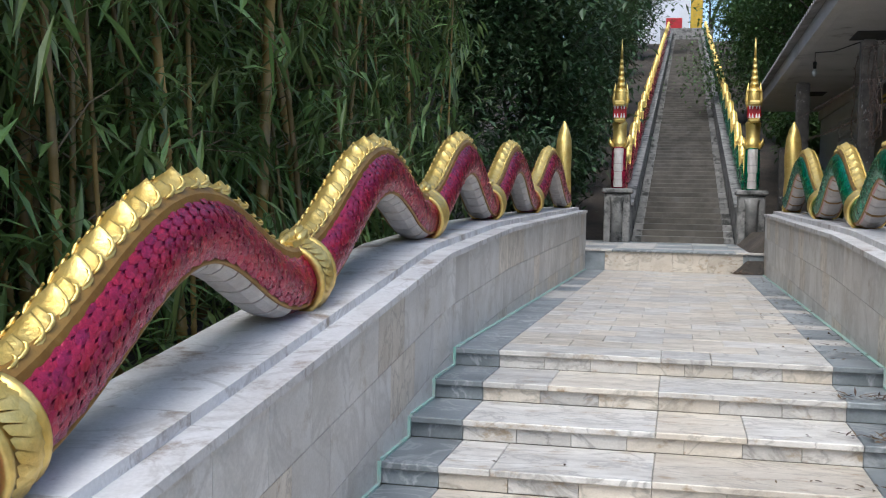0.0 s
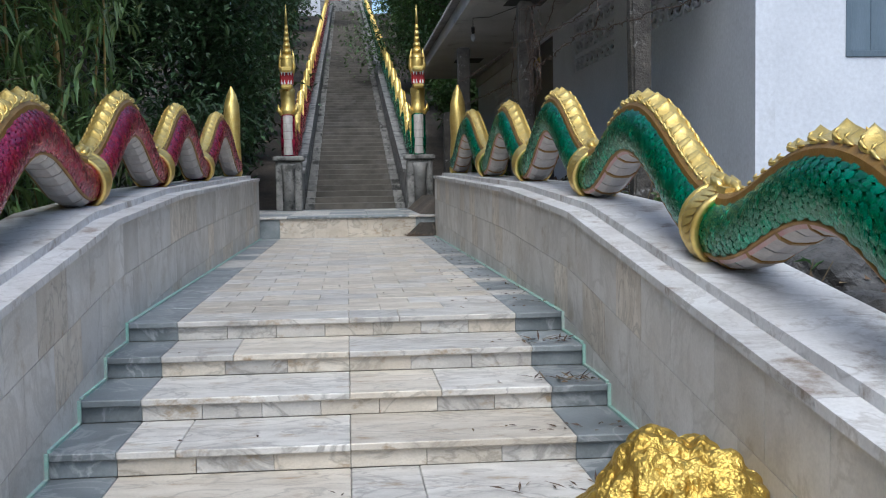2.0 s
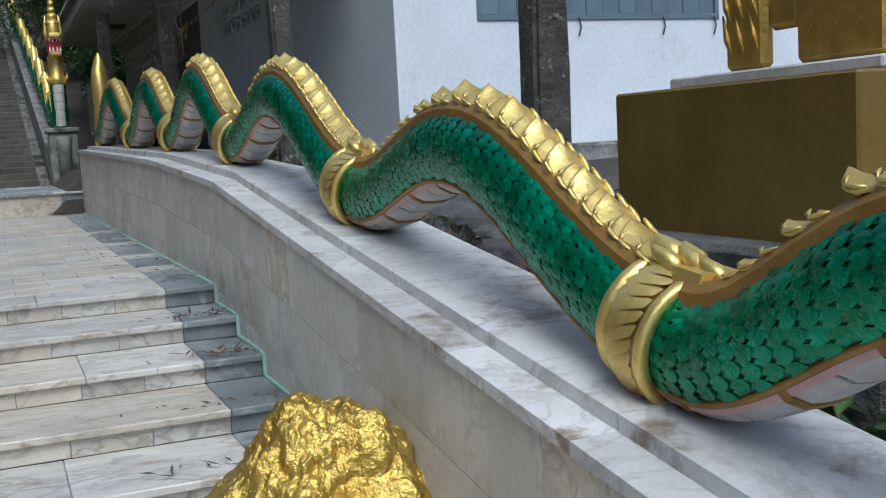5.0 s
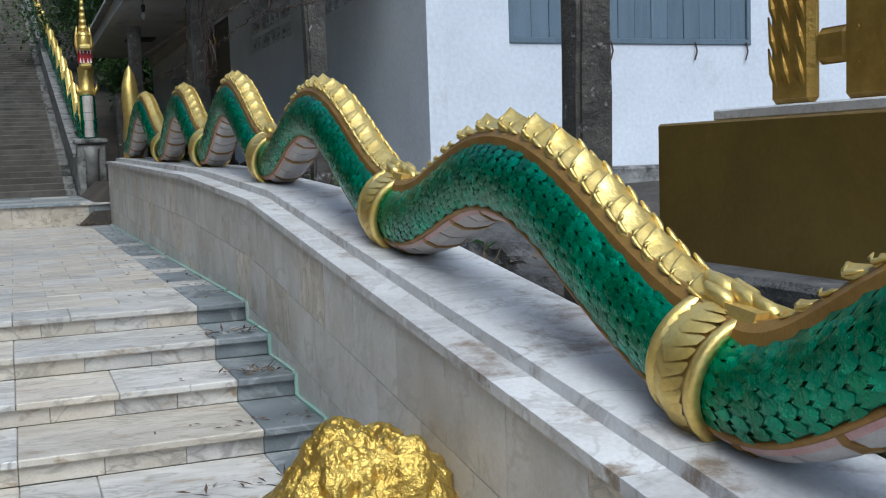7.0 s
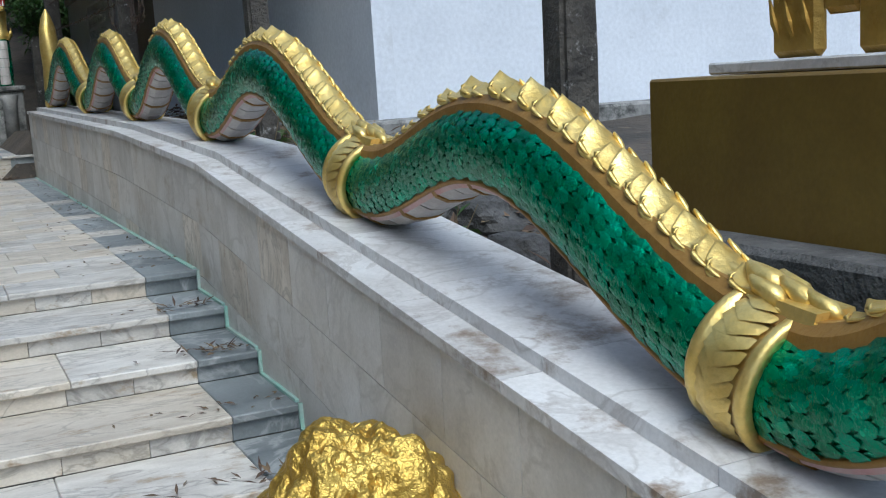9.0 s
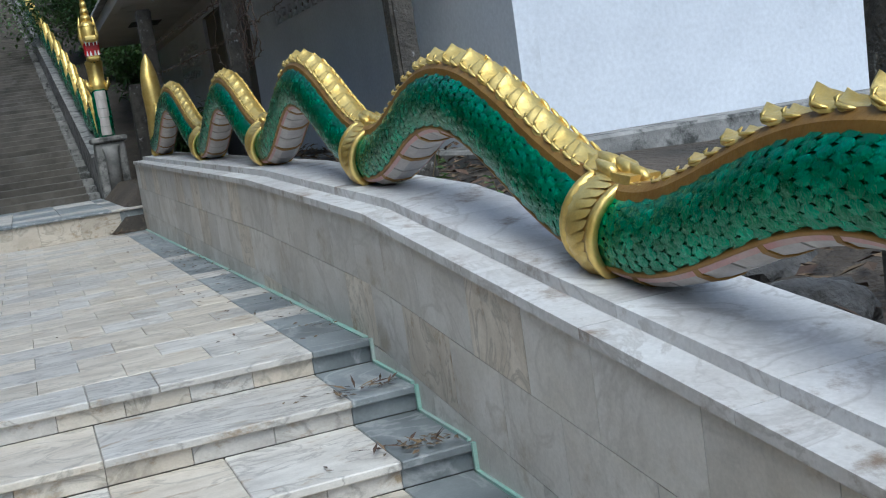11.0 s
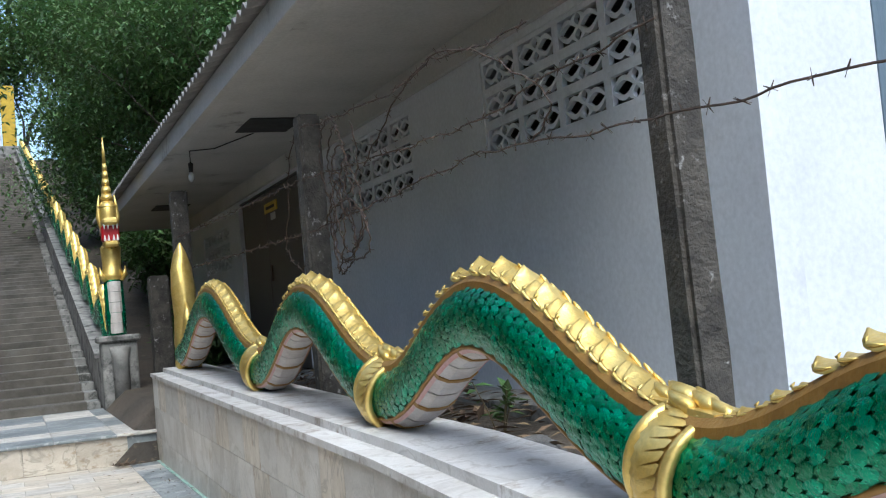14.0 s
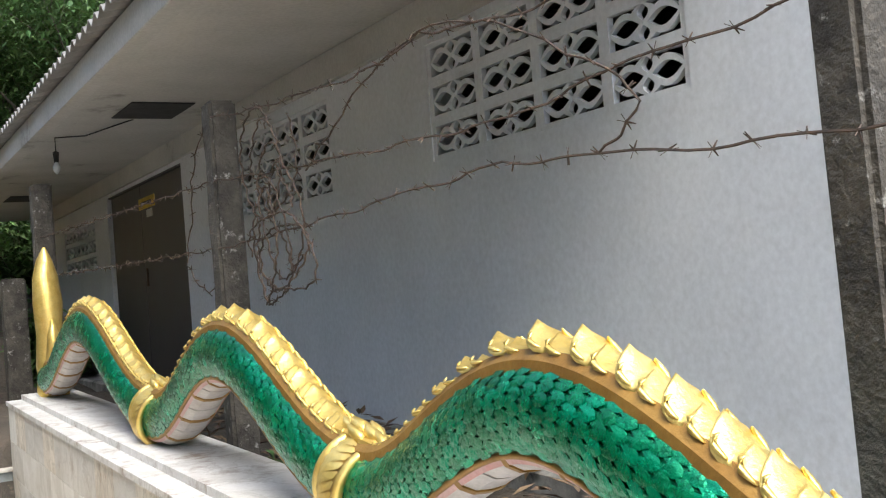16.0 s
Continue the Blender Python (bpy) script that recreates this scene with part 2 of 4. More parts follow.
def join(*pieces):
    vs, fs = [], []
    for v, f in pieces:
        o = len(vs)
        vs.extend(v)
        fs.extend(tuple(i + o for i in q) for q in f)
    return vs, fs


def lathe(profile, cx=0, cy=0, sides=16):
    vs, fs = [], []
    for r, z in profile:
        for k in range(sides):
            a = 2 * math.pi * k / sides
            vs.append((cx + r * math.cos(a), cy + r * math.sin(a), z))
    for i in range(len(profile) - 1):
        for k in range(sides):
            k2 = (k + 1) % sides
            fs.append((i * sides + k, i * sides + k2, (i + 1) * sides + k2, (i + 1) * sides + k))
    fs.append(tuple(range(sides))[::-1])
    fs.append(tuple((len(profile) - 1) * sides + k for k in range(sides)))
    return vs, fs


# ---- plan ----
HALF = 1.15            # half width between the parapets
RISE, TREAD, NSTEP = 0.10, 0.51, 10
Y_PLAT, Z_PLAT = 8.45, 0.28
XS, Y_ST, HALF_ST, SLOPE = 0.12, 12.2, 0.85, 0.2226
Y_TOP = 62.0
LEDGE_Y = [(-7.5, -0.40), (-3.9, 0.07), (-0.2, 0.545), (2.0, 0.655), (8.47, 0.79)]


def ledge(y):
    """Height of the parapet's lower coping."""
    ys, zs = zip(*LEDGE_Y)
    return float(np.interp(y, ys, zs))


def step_z(y):
    if y >= 0:
        return 0.0
    return -RISE * min(NSTEP, math.ceil(-y / TREAD))


def stair_z(y):
    return Z_PLAT + SLOPE * max(0.0, min(y, Y_TOP) - Y_ST)


def ground_z(x, y):
    inner = abs(x) < 1.4
    if y < Y_PLAT:
        base = step_z(y - 0.3) - 0.25
        if inner:
            return base
        low = float(np.interp(y, (-30, -7, -4, -2, 2, 8.5, 12), (-1.25, -1.25, -0.25, 0.05, 0.36, 0.5, 0.35)))
        if x > 0:
            return low + 0.16 * min(1, max(0, (x - 1.7) / 1.3)) + 0.35 * max(0, x - 9)
        return low - 0.15 + 0.42 * max(0, -x - 7)
    if abs(x - XS) < 1.0:
        return stair_z(y) - 0.35
    z = stair_z(y) - 0.12
    if x > 0:
        z = max(z - 0.0, 0.5) if y < 18 else z
        return z + 0.3 * max(0, x - 9)
    return z - 0.1 + 0.42 * max(0, -x - 7)


# ---- ground ----
def build_ground():
    xs = sorted({-300, -150, -80, -50, -35, -25, -18, -13, -10, -8, -7, -6, -5, -4, -3.2, -2.6, -2.1, -1.75, -1.5, -1.3, -1.0, -0.6, 0, 0.6, 1.2,
                 1.3, 1.5, 1.75, 2.0, 2.3, 2.6, 3.0, 3.5, 4, 5, 6, 7, 8, 9, 10, 13, 18, 25, 35, 50, 80, 150, 300})
    ys = sorted([-300, -150, -80, -40, -20, -12, -9] + [-7.5 + 0.35 * i for i in range(60)] + [14 + 1.5 * i for i in range(40)] + [80, 110, 160, 300])
    vs, fs = [], []
    for y in ys:
        for x in xs:
            z = ground_z(x, y)
            out = abs(x) > 1.7
            n = noise.noise(Vector((x * 0.9, y * 0.9, 3))) * 0.07 + noise.noise(Vector((x * 3, y * 3, 7))) * 0.03 if out and (y < Y_ST or abs(x - XS) > 1.4) else 0
            vs.append((x, y, min(z, 45) + n))
    n = len(xs)
    for j in range(len(ys) - 1):
        for i in range(n - 1):
            fs.append((j * n + i, j * n + i + 1, (j + 1) * n + i + 1, (j + 1) * n + i))
    tagged(put("ground", (vs, fs), M_SOIL, smooth=True), "dark soil hillside strewn with dry leaf litter", "ground", kind="structure")


build_ground()


# ---- steps, landing and platform ----
def slab_mesh(w, d, h, bev=0.006):
    bm = box(-w / 2, w / 2, -d / 2, d / 2, -h, 0, bev)
    me = bpy.data.meshes.new("slab")
    bmesh.ops.recalc_face_normals(bm, faces=bm.faces)
    bm.to_mesh(me)
    bm.free()
    return me


def with_mat(me, m):
    c = me.copy()
    c.materials.append(m)
    return c


rnd = random.Random(4)
stairs = thing("staircase_lower", "wide low marble-tiled steps with stained risers and grey end tiles", "steps", kind="structure")
core = bmesh.new()
for k in range(NSTEP + 1):
    box(-HALF + 0.002, HALF - 0.002, -TREAD * k + 0.02, 0.6 - TREAD * k, -RISE * (k + 3), -RISE * k - 0.032, 0, core)
part("step_core", core, M_GROUT, stairs)
EDGE = 0.26


def tile_row(lengths, x0, make):
    x = x0
    for w in lengths:
        make(x, w)
        x += w


tread_cache = {}


def piece(kind_, w, d, h, m, parent, mtx, bev=0.004, name="tile"):
    key = (round(w, 3), round(d, 3), round(h, 3), m.name, bev)
    if key not in tread_cache:
        me = slab_mesh(w - 0.002, d - 0.002, h, bev)
        me.materials.append(m)
        tread_cache[key] = me
    return share(name, tread_cache[key], parent, mtx)


for k in range(NSTEP + 1):
    z, y = -RISE * k, -TREAD * k
    # k = 0 is the landing's front row
    depth = TREAD + 0.025 if k else 0.33
    y0 = y - 0.025
    inner = 2 * (HALF - EDGE)
    q = (0.30, 0.62, 0.45, 0.75)[k % 4] * inner / 2
    cuts = [inner / 2 - q, q, inner / 2] if k % 2 else [inner / 2, q, inner / 2 - q]
    row = [EDGE] + cuts + [EDGE]
    x = -HALF
    for i, w in enumerate(row):
        m = M_MARBLE_GREY if i in (0, len(row) - 1) else (M_MARBLE if rnd.random() < 0.6 else M_MARBLE_WARM)
        piece("t", w, depth, 0.03, m, stairs, pose(x + w / 2, y0 + depth / 2, z + rnd.uniform(-0.0006, 0.0006)), 0.004, "tread_tile")
        x += w
    if k == NSTEP:
        continue
    n = 6 if k % 2 else 7
    row = [EDGE] + [inner / n] * n + [EDGE]
    x = -HALF
    for i, w in enumerate(row):
        m = M_MARBLE_GREY if i in (0, len(row) - 1) else (M_MARBLE if rnd.random() < 0.5 else M_MARBLE_WARM)
        h = RISE - 0.03
        piece("r", w, h, 0.018, m, stairs, pose(x + w / 2, y + rnd.uniform(-0.001, 0.001), z - 0.03 - h / 2, 90), 0.002, "riser_tile")
        x += w

landing = thing("floor_landing", "pale veined marble tile landing with grey border tiles", "floor", kind="structure")
part("landing_bed", box(-HALF + 0.002, HALF - 0.002, 0.25, Y_PLAT, -0.3, -0.012), M_GROUT, landing)
ROWS_L = 27
rd = (Y_PLAT - 0.305) / ROWS_L
for r in range(ROWS_L):
    yy = 0.305 + rd * (r + 0.5)
    for sx in (-1, 1):
        piece("b", EDGE, rd, 0.02, M_MARBLE_GREY if rnd.random() < 0.8 else M_MARBLE, landing, pose(sx * (HALF - EDGE / 2), yy, rnd.uniform(-0.001, 0.001)), 0.002, "border_tile")
    n, shift = 5, (r % 2) * 0.5
    w = 2 * (HALF - EDGE) / n
    xs = [-HALF + EDGE + w * (i + shift) for i in range(n)]
    segs = [(x, w) for x in xs] if not shift else [(-HALF + EDGE, w / 2)] + [(x, w) for x in xs[:-1]] + [(HALF - EDGE - w / 2, w / 2)]
    for x, ww in segs:
        m = M_MARBLE_WARM if rnd.random() < 0.62 else M_MARBLE
        piece("l", ww, rd, 0.02, m, landing, pose(x + ww / 2, yy, rnd.uniform(-0.001, 0.001)), 0.002, "floor_tile")

platform = thing("floor_platform", "raised marble platform before the long hill staircase", "floor", kind="structure")
part("platform_bed", box(-2.4, 2.4, Y_PLAT + 0.02, Y_ST + 0.4, -0.5, Z_PLAT - 0.03), M_GROUT, platform)
x = -HALF
for i, w in enumerate([EDGE, 0.445, 0.445, 0.445, 0.445, EDGE]):
    m = M_MARBLE_GREY if i in (0, 5) else M_MARBLE_WARM
    piece("p", w, Z_PLAT - 0.03, 0.02, m, platform, pose(x + w / 2, Y_PLAT, (Z_PLAT - 0.03) / 2, 90), 0.002, "riser_tile")
    x += w
for r in range(8):
    d = (Y_ST + 0.4 - Y_PLAT + 0.03) / 8
    for c in range(9):
        w = 4.8 / 9
        piece("q", w, d, 0.03, M_MARBLE if rnd.random() < 0.45 else M_MARBLE_GREY, platform, pose(-2.4 + w * (c + 0.5), Y_PLAT - 0.03 + d * (r + 0.5), Z_PLAT), 0.006, "floor_tile")

# mint-green sealant where steps and landing meet the parapets
sealant = thing("trim_sealant", "mint-green sealant line along steps and parapet foot", "trim", kind="structure")
for sx in (-1, 1):
    bm = bmesh.new()
    x0, x1 = sorted((sx * HALF, sx * (HALF - 0.024)))
    box(x0, x1, 0.02, Y_PLAT - 0.002, 0.0, 0.006, 0, bm)
    for k in range(NSTEP):
        a, b = sorted((sx * HALF, sx * (HALF - 0.014)))
        box(a, b, -TREAD * (k + 1) + 0.0, -TREAD * k - 0.03, -RISE * (k + 1), -RISE * (k + 1) + 0.012, 0, bm)
        box(a, b, -TREAD * k - 0.042, -TREAD * k - 0.027, -RISE * (k + 1), -RISE * k + 0.006, 0, bm)
    part("sealant_line", bm, M_MINT, sealant)
tagged(put("pavement", box(-6, 6, -14, -TREAD * NSTEP + 0.3, -1.3, -RISE * NSTEP - 0.012), M_PAVE), "grey paving at the foot of the steps", "pavement", kind="structure")


# ---- parapets ----
def strip(x0, x1, ys, top, bot):
    """A wall strip along y with sloped top and bottom."""
    vs, fs = [], []
    for y in ys:
        vs += [(x0, y, bot(y)), (x1, y, bot(y)), (x1, y, top(y)), (x0, y, top(y))]
    n = len(ys)
    for i in range(n - 1):
        for k in range(4):
            fs.append((i * 4 + k, i * 4 + (k + 1) % 4, (i + 1) * 4 + (k + 1) % 4, (i + 1) * 4 + k))
    fs += [(0, 1, 2, 3), tuple((n - 1) * 4 + k for k in (3, 2, 1, 0))]
    bm = bmesh.new()
    V = [bm.verts.new(v) for v in vs]
    for f in fs:
        bm.faces.new([V[i] for i in f])
    return bm


TIER = 0.038
YS_ALL = sorted({-7.5, -5.8, -3.9, -2.5, -1.2, -0.6, -0.2, 0.3, 2.0, 5.0, 8.47})


def parapet(side, name):
    wall = thing(name, "marble-tiled parapet with two-tier stained coping", "wall", kind="structure")
    s = 1 if side > 0 else -1
    X = lambda a, b: sorted((s * a, s * b))
    part("wall_core", strip(*X(HALF + 0.012, 1.60), YS_ALL, lambda y: ledge(y) - 0.03, lambda y: -1.6 if y < 0.3 else -0.4), M_CONC, wall)
    rr = random.Random(11 if s > 0 else 12)
    # coping slabs
    y = -7.5
    while y < 8.46:
        y1 = min(y + 0.62, 8.47)
        ys = sorted({y + 0.0015, y1 - 0.0015, *[q for q in (-3.9, -0.6, -0.2, 0.3, 2.0) if y < q < y1]})
        part("coping_slab", strip(*X(HALF - 0.015, HALF + 0.10), ys, ledge, lambda q: ledge(q) - 0.032), M_COPING, wall)
        part("upper_coping_slab", strip(*X(HALF + 0.10, 1.64), ys, lambda q: ledge(q) + TIER, lambda q: ledge(q) - 0.03), M_COPING, wall)
        y = y1
    # facing tiles in two to four courses that follow the coping
    H, W = 0.27, 0.42
    y, col = -5.3, 0
    while y < 8.46:
        y1 = min(y + W * rr.uniform(0.85, 1.1), 8.46)
        for c in range(5):
            off = (c % 2) * W * 0.5
            a, b = y + off, min(y1 + off, 8.46)
            if b - a < 0.05:
                continue
            top = lambda q, c=c: ledge(q) - 0.034 - c * H
            mid = (a + b) / 2
            low = step_z(a) - 0.12
            if top(b) < low:
                continue
            bot = lambda q, c=c, low=low: max(ledge(q) - 0.034 - (c + 1) * H + 0.003, min(low, ledge(q) - 0.04 - c * H))
            part("wall_tile", strip(*X(HALF, HALF + 0.014), [a + 0.0015, b - 0.0015], top, bot), M_WALLTILE if rr.random() < 0.85 else M_MARBLE_WARM, wall)
        y = y1
    return wall


parapet(1, "wall_east")
parapet(-1, "wall_west")


# ---- nagas along the parapets ----
COLLARS = [-3.72, -1.67, 0.45, 2.58, 4.98]
RED_COLLARS = [-3.86, -1.83, 0.34, 2.52, 4.95]
HUMP_Y, HUMPS, RED_HUMPS = (-6, -2.65, -0.6, 1.6, 3.8, 6.4), (0.36, 0.27, 0.275, 0.335, 0.36, 0.42), (0.38, 0.325, 0.31, 0.335, 0.36, 0.42)
TAIL_Y = 8.12


class Body:
    """The winding line of a serpent in a plane x = const."""

    def __init__(self, cols, base, height, radius, shift=1.10):
        self.cols, self.base, self.height, self.radius, self.shift = cols, base, height, radius, shift

    def raw(self, y):
        c = self.cols
        i = max(0, min(len(c) - 2, int(np.searchsorted(c, y)) - 1))
        u = min(1, max(0, (y - c[i]) / (c[i + 1] - c[i])))
        h = (0.5 - 0.5 * math.cos(2 * math.pi * u ** self.shift))
        return Vector((0, y, self.base(y) + self.radius * 1.02 + self.height(y) * h)), u

    def line(self, ds):
        """Points evenly spaced along the body with tangent, normal and the place u within a hump."""
        ys = np.linspace(self.cols[0], self.cols[-1], 2400)
        P = np.array([self.raw(y)[0] for y in ys])
        L = np.concatenate([[0], np.cumsum(np.linalg.norm(np.diff(P, axis=0), axis=1))])
        out = []
        for s in np.arange(0, L[-1], ds):
            y = float(np.interp(s, L, ys))
            p, u = self.raw(y)
            q, r = self.raw(y - 0.012)[0], self.raw(y + 0.012)[0]
            t = (r - q).normalized()
            out.append((p, t, Vector((0, -t.z, t.y)), u, y))
        return out


def sweep(line, section, ends=True):
    """section(u, y) gives a closed list of (side, up) offsets."""
    vs, fs, n = [], [], 0
    for p, t, up, u, y in line:
        sec = section(u, y)
        n = len(sec)
        for a, b in sec:
            vs.append((p.x + a, *(p + b * up)[1:]))
    for i in range(len(line) - 1):
        for k in range(n):
            k2 = (k + 1) % n
            fs.append((i * n + k, i * n + k2, (i + 1) * n + k2, (i + 1) * n + k))
    if ends:
        fs += [tuple(range(n))[::-1], tuple((len(line) - 1) * n + k for k in range(n))]
    return vs, fs


def crest_plate_mesh():
    """A crest leaf: a tongue arched over the band that sweeps up to a thin pointed fin at its +y end, with a lesser fin half way."""
    arch = [(-1.0, 0.0), (-1.06, 0.30), (-0.95, 0.55), (-0.70, 0.78), (-0.34, 0.95), (0.0, 1.0), (0.34, 0.95), (0.70, 0.78), (0.95, 0.55), (1.06, 0.30), (1.0, 0.0)]
    # y, half width, height, lift of the ridge
    rows = [(-0.010, 0.050, 0.020, 0.0), (0.030, 0.053, 0.026, 0.002), (0.058, 0.055, 0.031, 0.008), (0.074, 0.056, 0.034, 0.020), (0.080, 0.052, 0.034, 0.022), (0.082, 0.046, 0.026, 0.002),
            (0.105, 0.054, 0.032, 0.006), (0.128, 0.058, 0.038, 0.016), (0.145, 0.061, 0.043, 0.024), (0.154, 0.064, 0.047, 0.032), (0.160, 0.062, 0.047, 0.034), (0.162, 0.046, 0.030, 0.008)]
    vs, fs, n = [], [], len(arch)
    for y, w, h, tip in rows:
        for a, b in arch:
            k = max(0, 1 - abs(a) * 1.0) ** 1.3
            flute = 0.0022 * math.cos(9 * a)
            vs.append((w * a, y - 0.045 * (1 - b) * max(0, y) / 0.13 + 0.35 * tip * k, 0.80 * h * b + tip * k + flute))
    for i in range(len(rows) - 1):
        fs += [(i * n + k, i * n + k + 1, (i + 1) * n + k + 1, (i + 1) * n + k) for k in range(n - 1)]
    o = (len(rows) - 1) * n
    fs.append(tuple(range(o, o + n)))
    soft = len(fs) - 1
    # a raised curling tongue on either flank
    for s in (-1, 1):
        for y0, z0, g in ((0.012, 0.016, 1.0), (0.088, 0.020, 0.85)):
            pts = [(s * 0.054, y0, z0 - 0.008), (s * 0.058, y0 + 0.020 * g, z0 - 0.004), (s * 0.058, y0 + 0.042 * g, z0 + 0.004), (s * 0.050, y0 + 0.055 * g, z0 + 0.018), (s * 0.043, y0 + 0.050 * g, z0 + 0.028)]
            v, f = tube(pts, [0.003, 0.0075, 0.008, 0.006, 0.002], 5)
            e = len(vs)
            vs += [tuple(q) for q in v]
            fs += [tuple(i + e for i in q) for q in f]
    me = bpy.data.meshes.new("crest_plate")
    me.from_pydata(vs, [], fs)
    me.materials.append(M_GOLD)
    me.polygons.foreach_set("use_smooth", [i != soft for i in range(len(fs))])
    return me


PLATE = crest_plate_mesh()


def collar_mesh():
    """A carved collar round the body: two rims and a band of slanting leaves."""
    prof = [(-0.060, 0.122), (-0.060, 0.146), (-0.054, 0.151), (-0.043, 0.149), (-0.039, 0.136), (0.040, 0.138), (0.043, 0.148), (0.054, 0.151), (0.061, 0.146), (0.064, 0.122)]
    S = 36
    vs, fs = [], []
    for k in range(S):
        a = 2 * math.pi * k / S
        for y, r in prof:
            vs.append((r * math.sin(a), y, r * math.cos(a)))
    n = len(prof)
    for k in range(S):
        k2 = (k + 1) % S
        for i in range(n):
            j = (i + 1) % n
            fs.append((k * n + i, k2 * n + i, k2 * n + j, k * n + j))
    leaves = []
    for s in (1, -1):
        for k in range(13):
            a0 = s * (0.16 + k * 0.215)
            lv = []
            for da, y, dr in ((0.0, -0.036, 0.004), (0.16, -0.034, 0.007), (0.36, 0.002, 0.016), (0.16, 0.038, 0.007), (0.0, 0.036, 0.004), (0.17, 0.002, 0.017)):
                a, r = a0 + s * da, 0.139 + 1.25 * dr
                lv.append((r * math.sin(a), y, r * math.cos(a)))
            lm = bpy.data.meshes.new("collar_leaf")
            lm.from_pydata(lv, [], [(0, 1, 5), (1, 2, 5), (2, 3, 5), (3, 4, 5), (4, 0, 5)])
            lm.materials.append(M_GOLD)
            lm.polygons.foreach_set("use_smooth", [True] * 5)
            leaves.append(lm)
    me = bpy.data.meshes.new("collar")
    me.from_pydata(vs, [], fs)
    me.materials.append(M_GOLD)
    me.polygons.foreach_set("use_smooth", [True] * len(fs))
    return me, leaves


def finial_mesh():
    """The curled leaf ornament on top of a collar."""
    pieces = []
    for x, y, z, r, l in ((0, 0.03, 0.165, 0.026, 0.06), (0, -0.03, 0.158, 0.022, 0.05), (0.028, 0.0, 0.155, 0.02, 0.05), (-0.028, 0.0, 0.155, 0.02, 0.05),
                          (0, -0.075, 0.15, 0.018, 0.05), (0, 0.085, 0.155, 0.018, 0.04)):
        pts = [(x, y - l * 0.5, z - 0.02), (x * 1.1, y - l * 0.2, z), (x * 1.2, y + l * 0.2, z + 0.008), (x * 1.3, y + l * 0.5, z + 0.022)]
        pieces.append(tube(pts, [r, r * 1.05, r * 0.8, r * 0.25], 7))
    pieces.append(([(0.05, -0.1, 0.12), (-0.05, -0.1, 0.12), (-0.05, 0.1, 0.12), (0.05, 0.1, 0.12), (0.042, -0.1, 0.15), (-0.042, -0.1, 0.15), (-0.042, 0.1, 0.15), (0.042, 0.1, 0.15)],
                   [(0, 1, 2, 3), (4, 7, 6, 5), (0, 4, 5, 1), (1, 5, 6, 2), (2, 6, 7, 3), (3, 7, 4, 0)]))
    out = []
    for v, f in pieces:
        me = bpy.data.meshes.new("finial")
        me.from_pydata(v, [], f)
        me.materials.append(M_GOLD)
        me.polygons.foreach_set("use_smooth", [len(f) > 6] * len(f))
        out.append(me)
    return out[-1], out[:-1]


(COLLAR, COLLAR_LEAVES), (FINIAL, FINIAL_LEAVES) = collar_mesh(), finial_mesh()


def scales(line, R, a0, a1, rows):
    """Rounded overlapping scales on both flanks, as one mesh."""
    vs, fs = [], []
    w = (a1 - a0) / rows
    L = 0.088
    rr = random.Random(5)
    for i, (p, t, up, u, y) in enumerate(line):
        for s in (1, -1):
            for k in range(rows + 1):
                a = a0 + w * (k + (0.5 if i % 2 else 0.0))
                if a > a1:
                    continue
                o = len(vs)
                j = rr.uniform(-0.0015, 0.0015)
                for da, dl, h in ((-0.45, 0.0, -0.001), (-0.64, 0.45, 0.003), (-0.42, 0.84, 0.005), (0.0, 1.0, 0.006), (0.42, 0.84, 0.005), (0.64, 0.45, 0.003), (0.45, 0.0, -0.001), (0, 0.55, 0.010)):
                    aa = s * (a + da * w)
                    r = R + h + j * dl
                    q = p - t * (dl * L - 0.02)
                    side, upo = r * math.sin(aa) * 0.92, r * math.cos(aa)
                    c = q + up * upo
                    vs.append((side, c.y, c.z))
                for m in range(6):
                    fs.append((o + m, o + m + 1, o + 7))
    return vs, fs


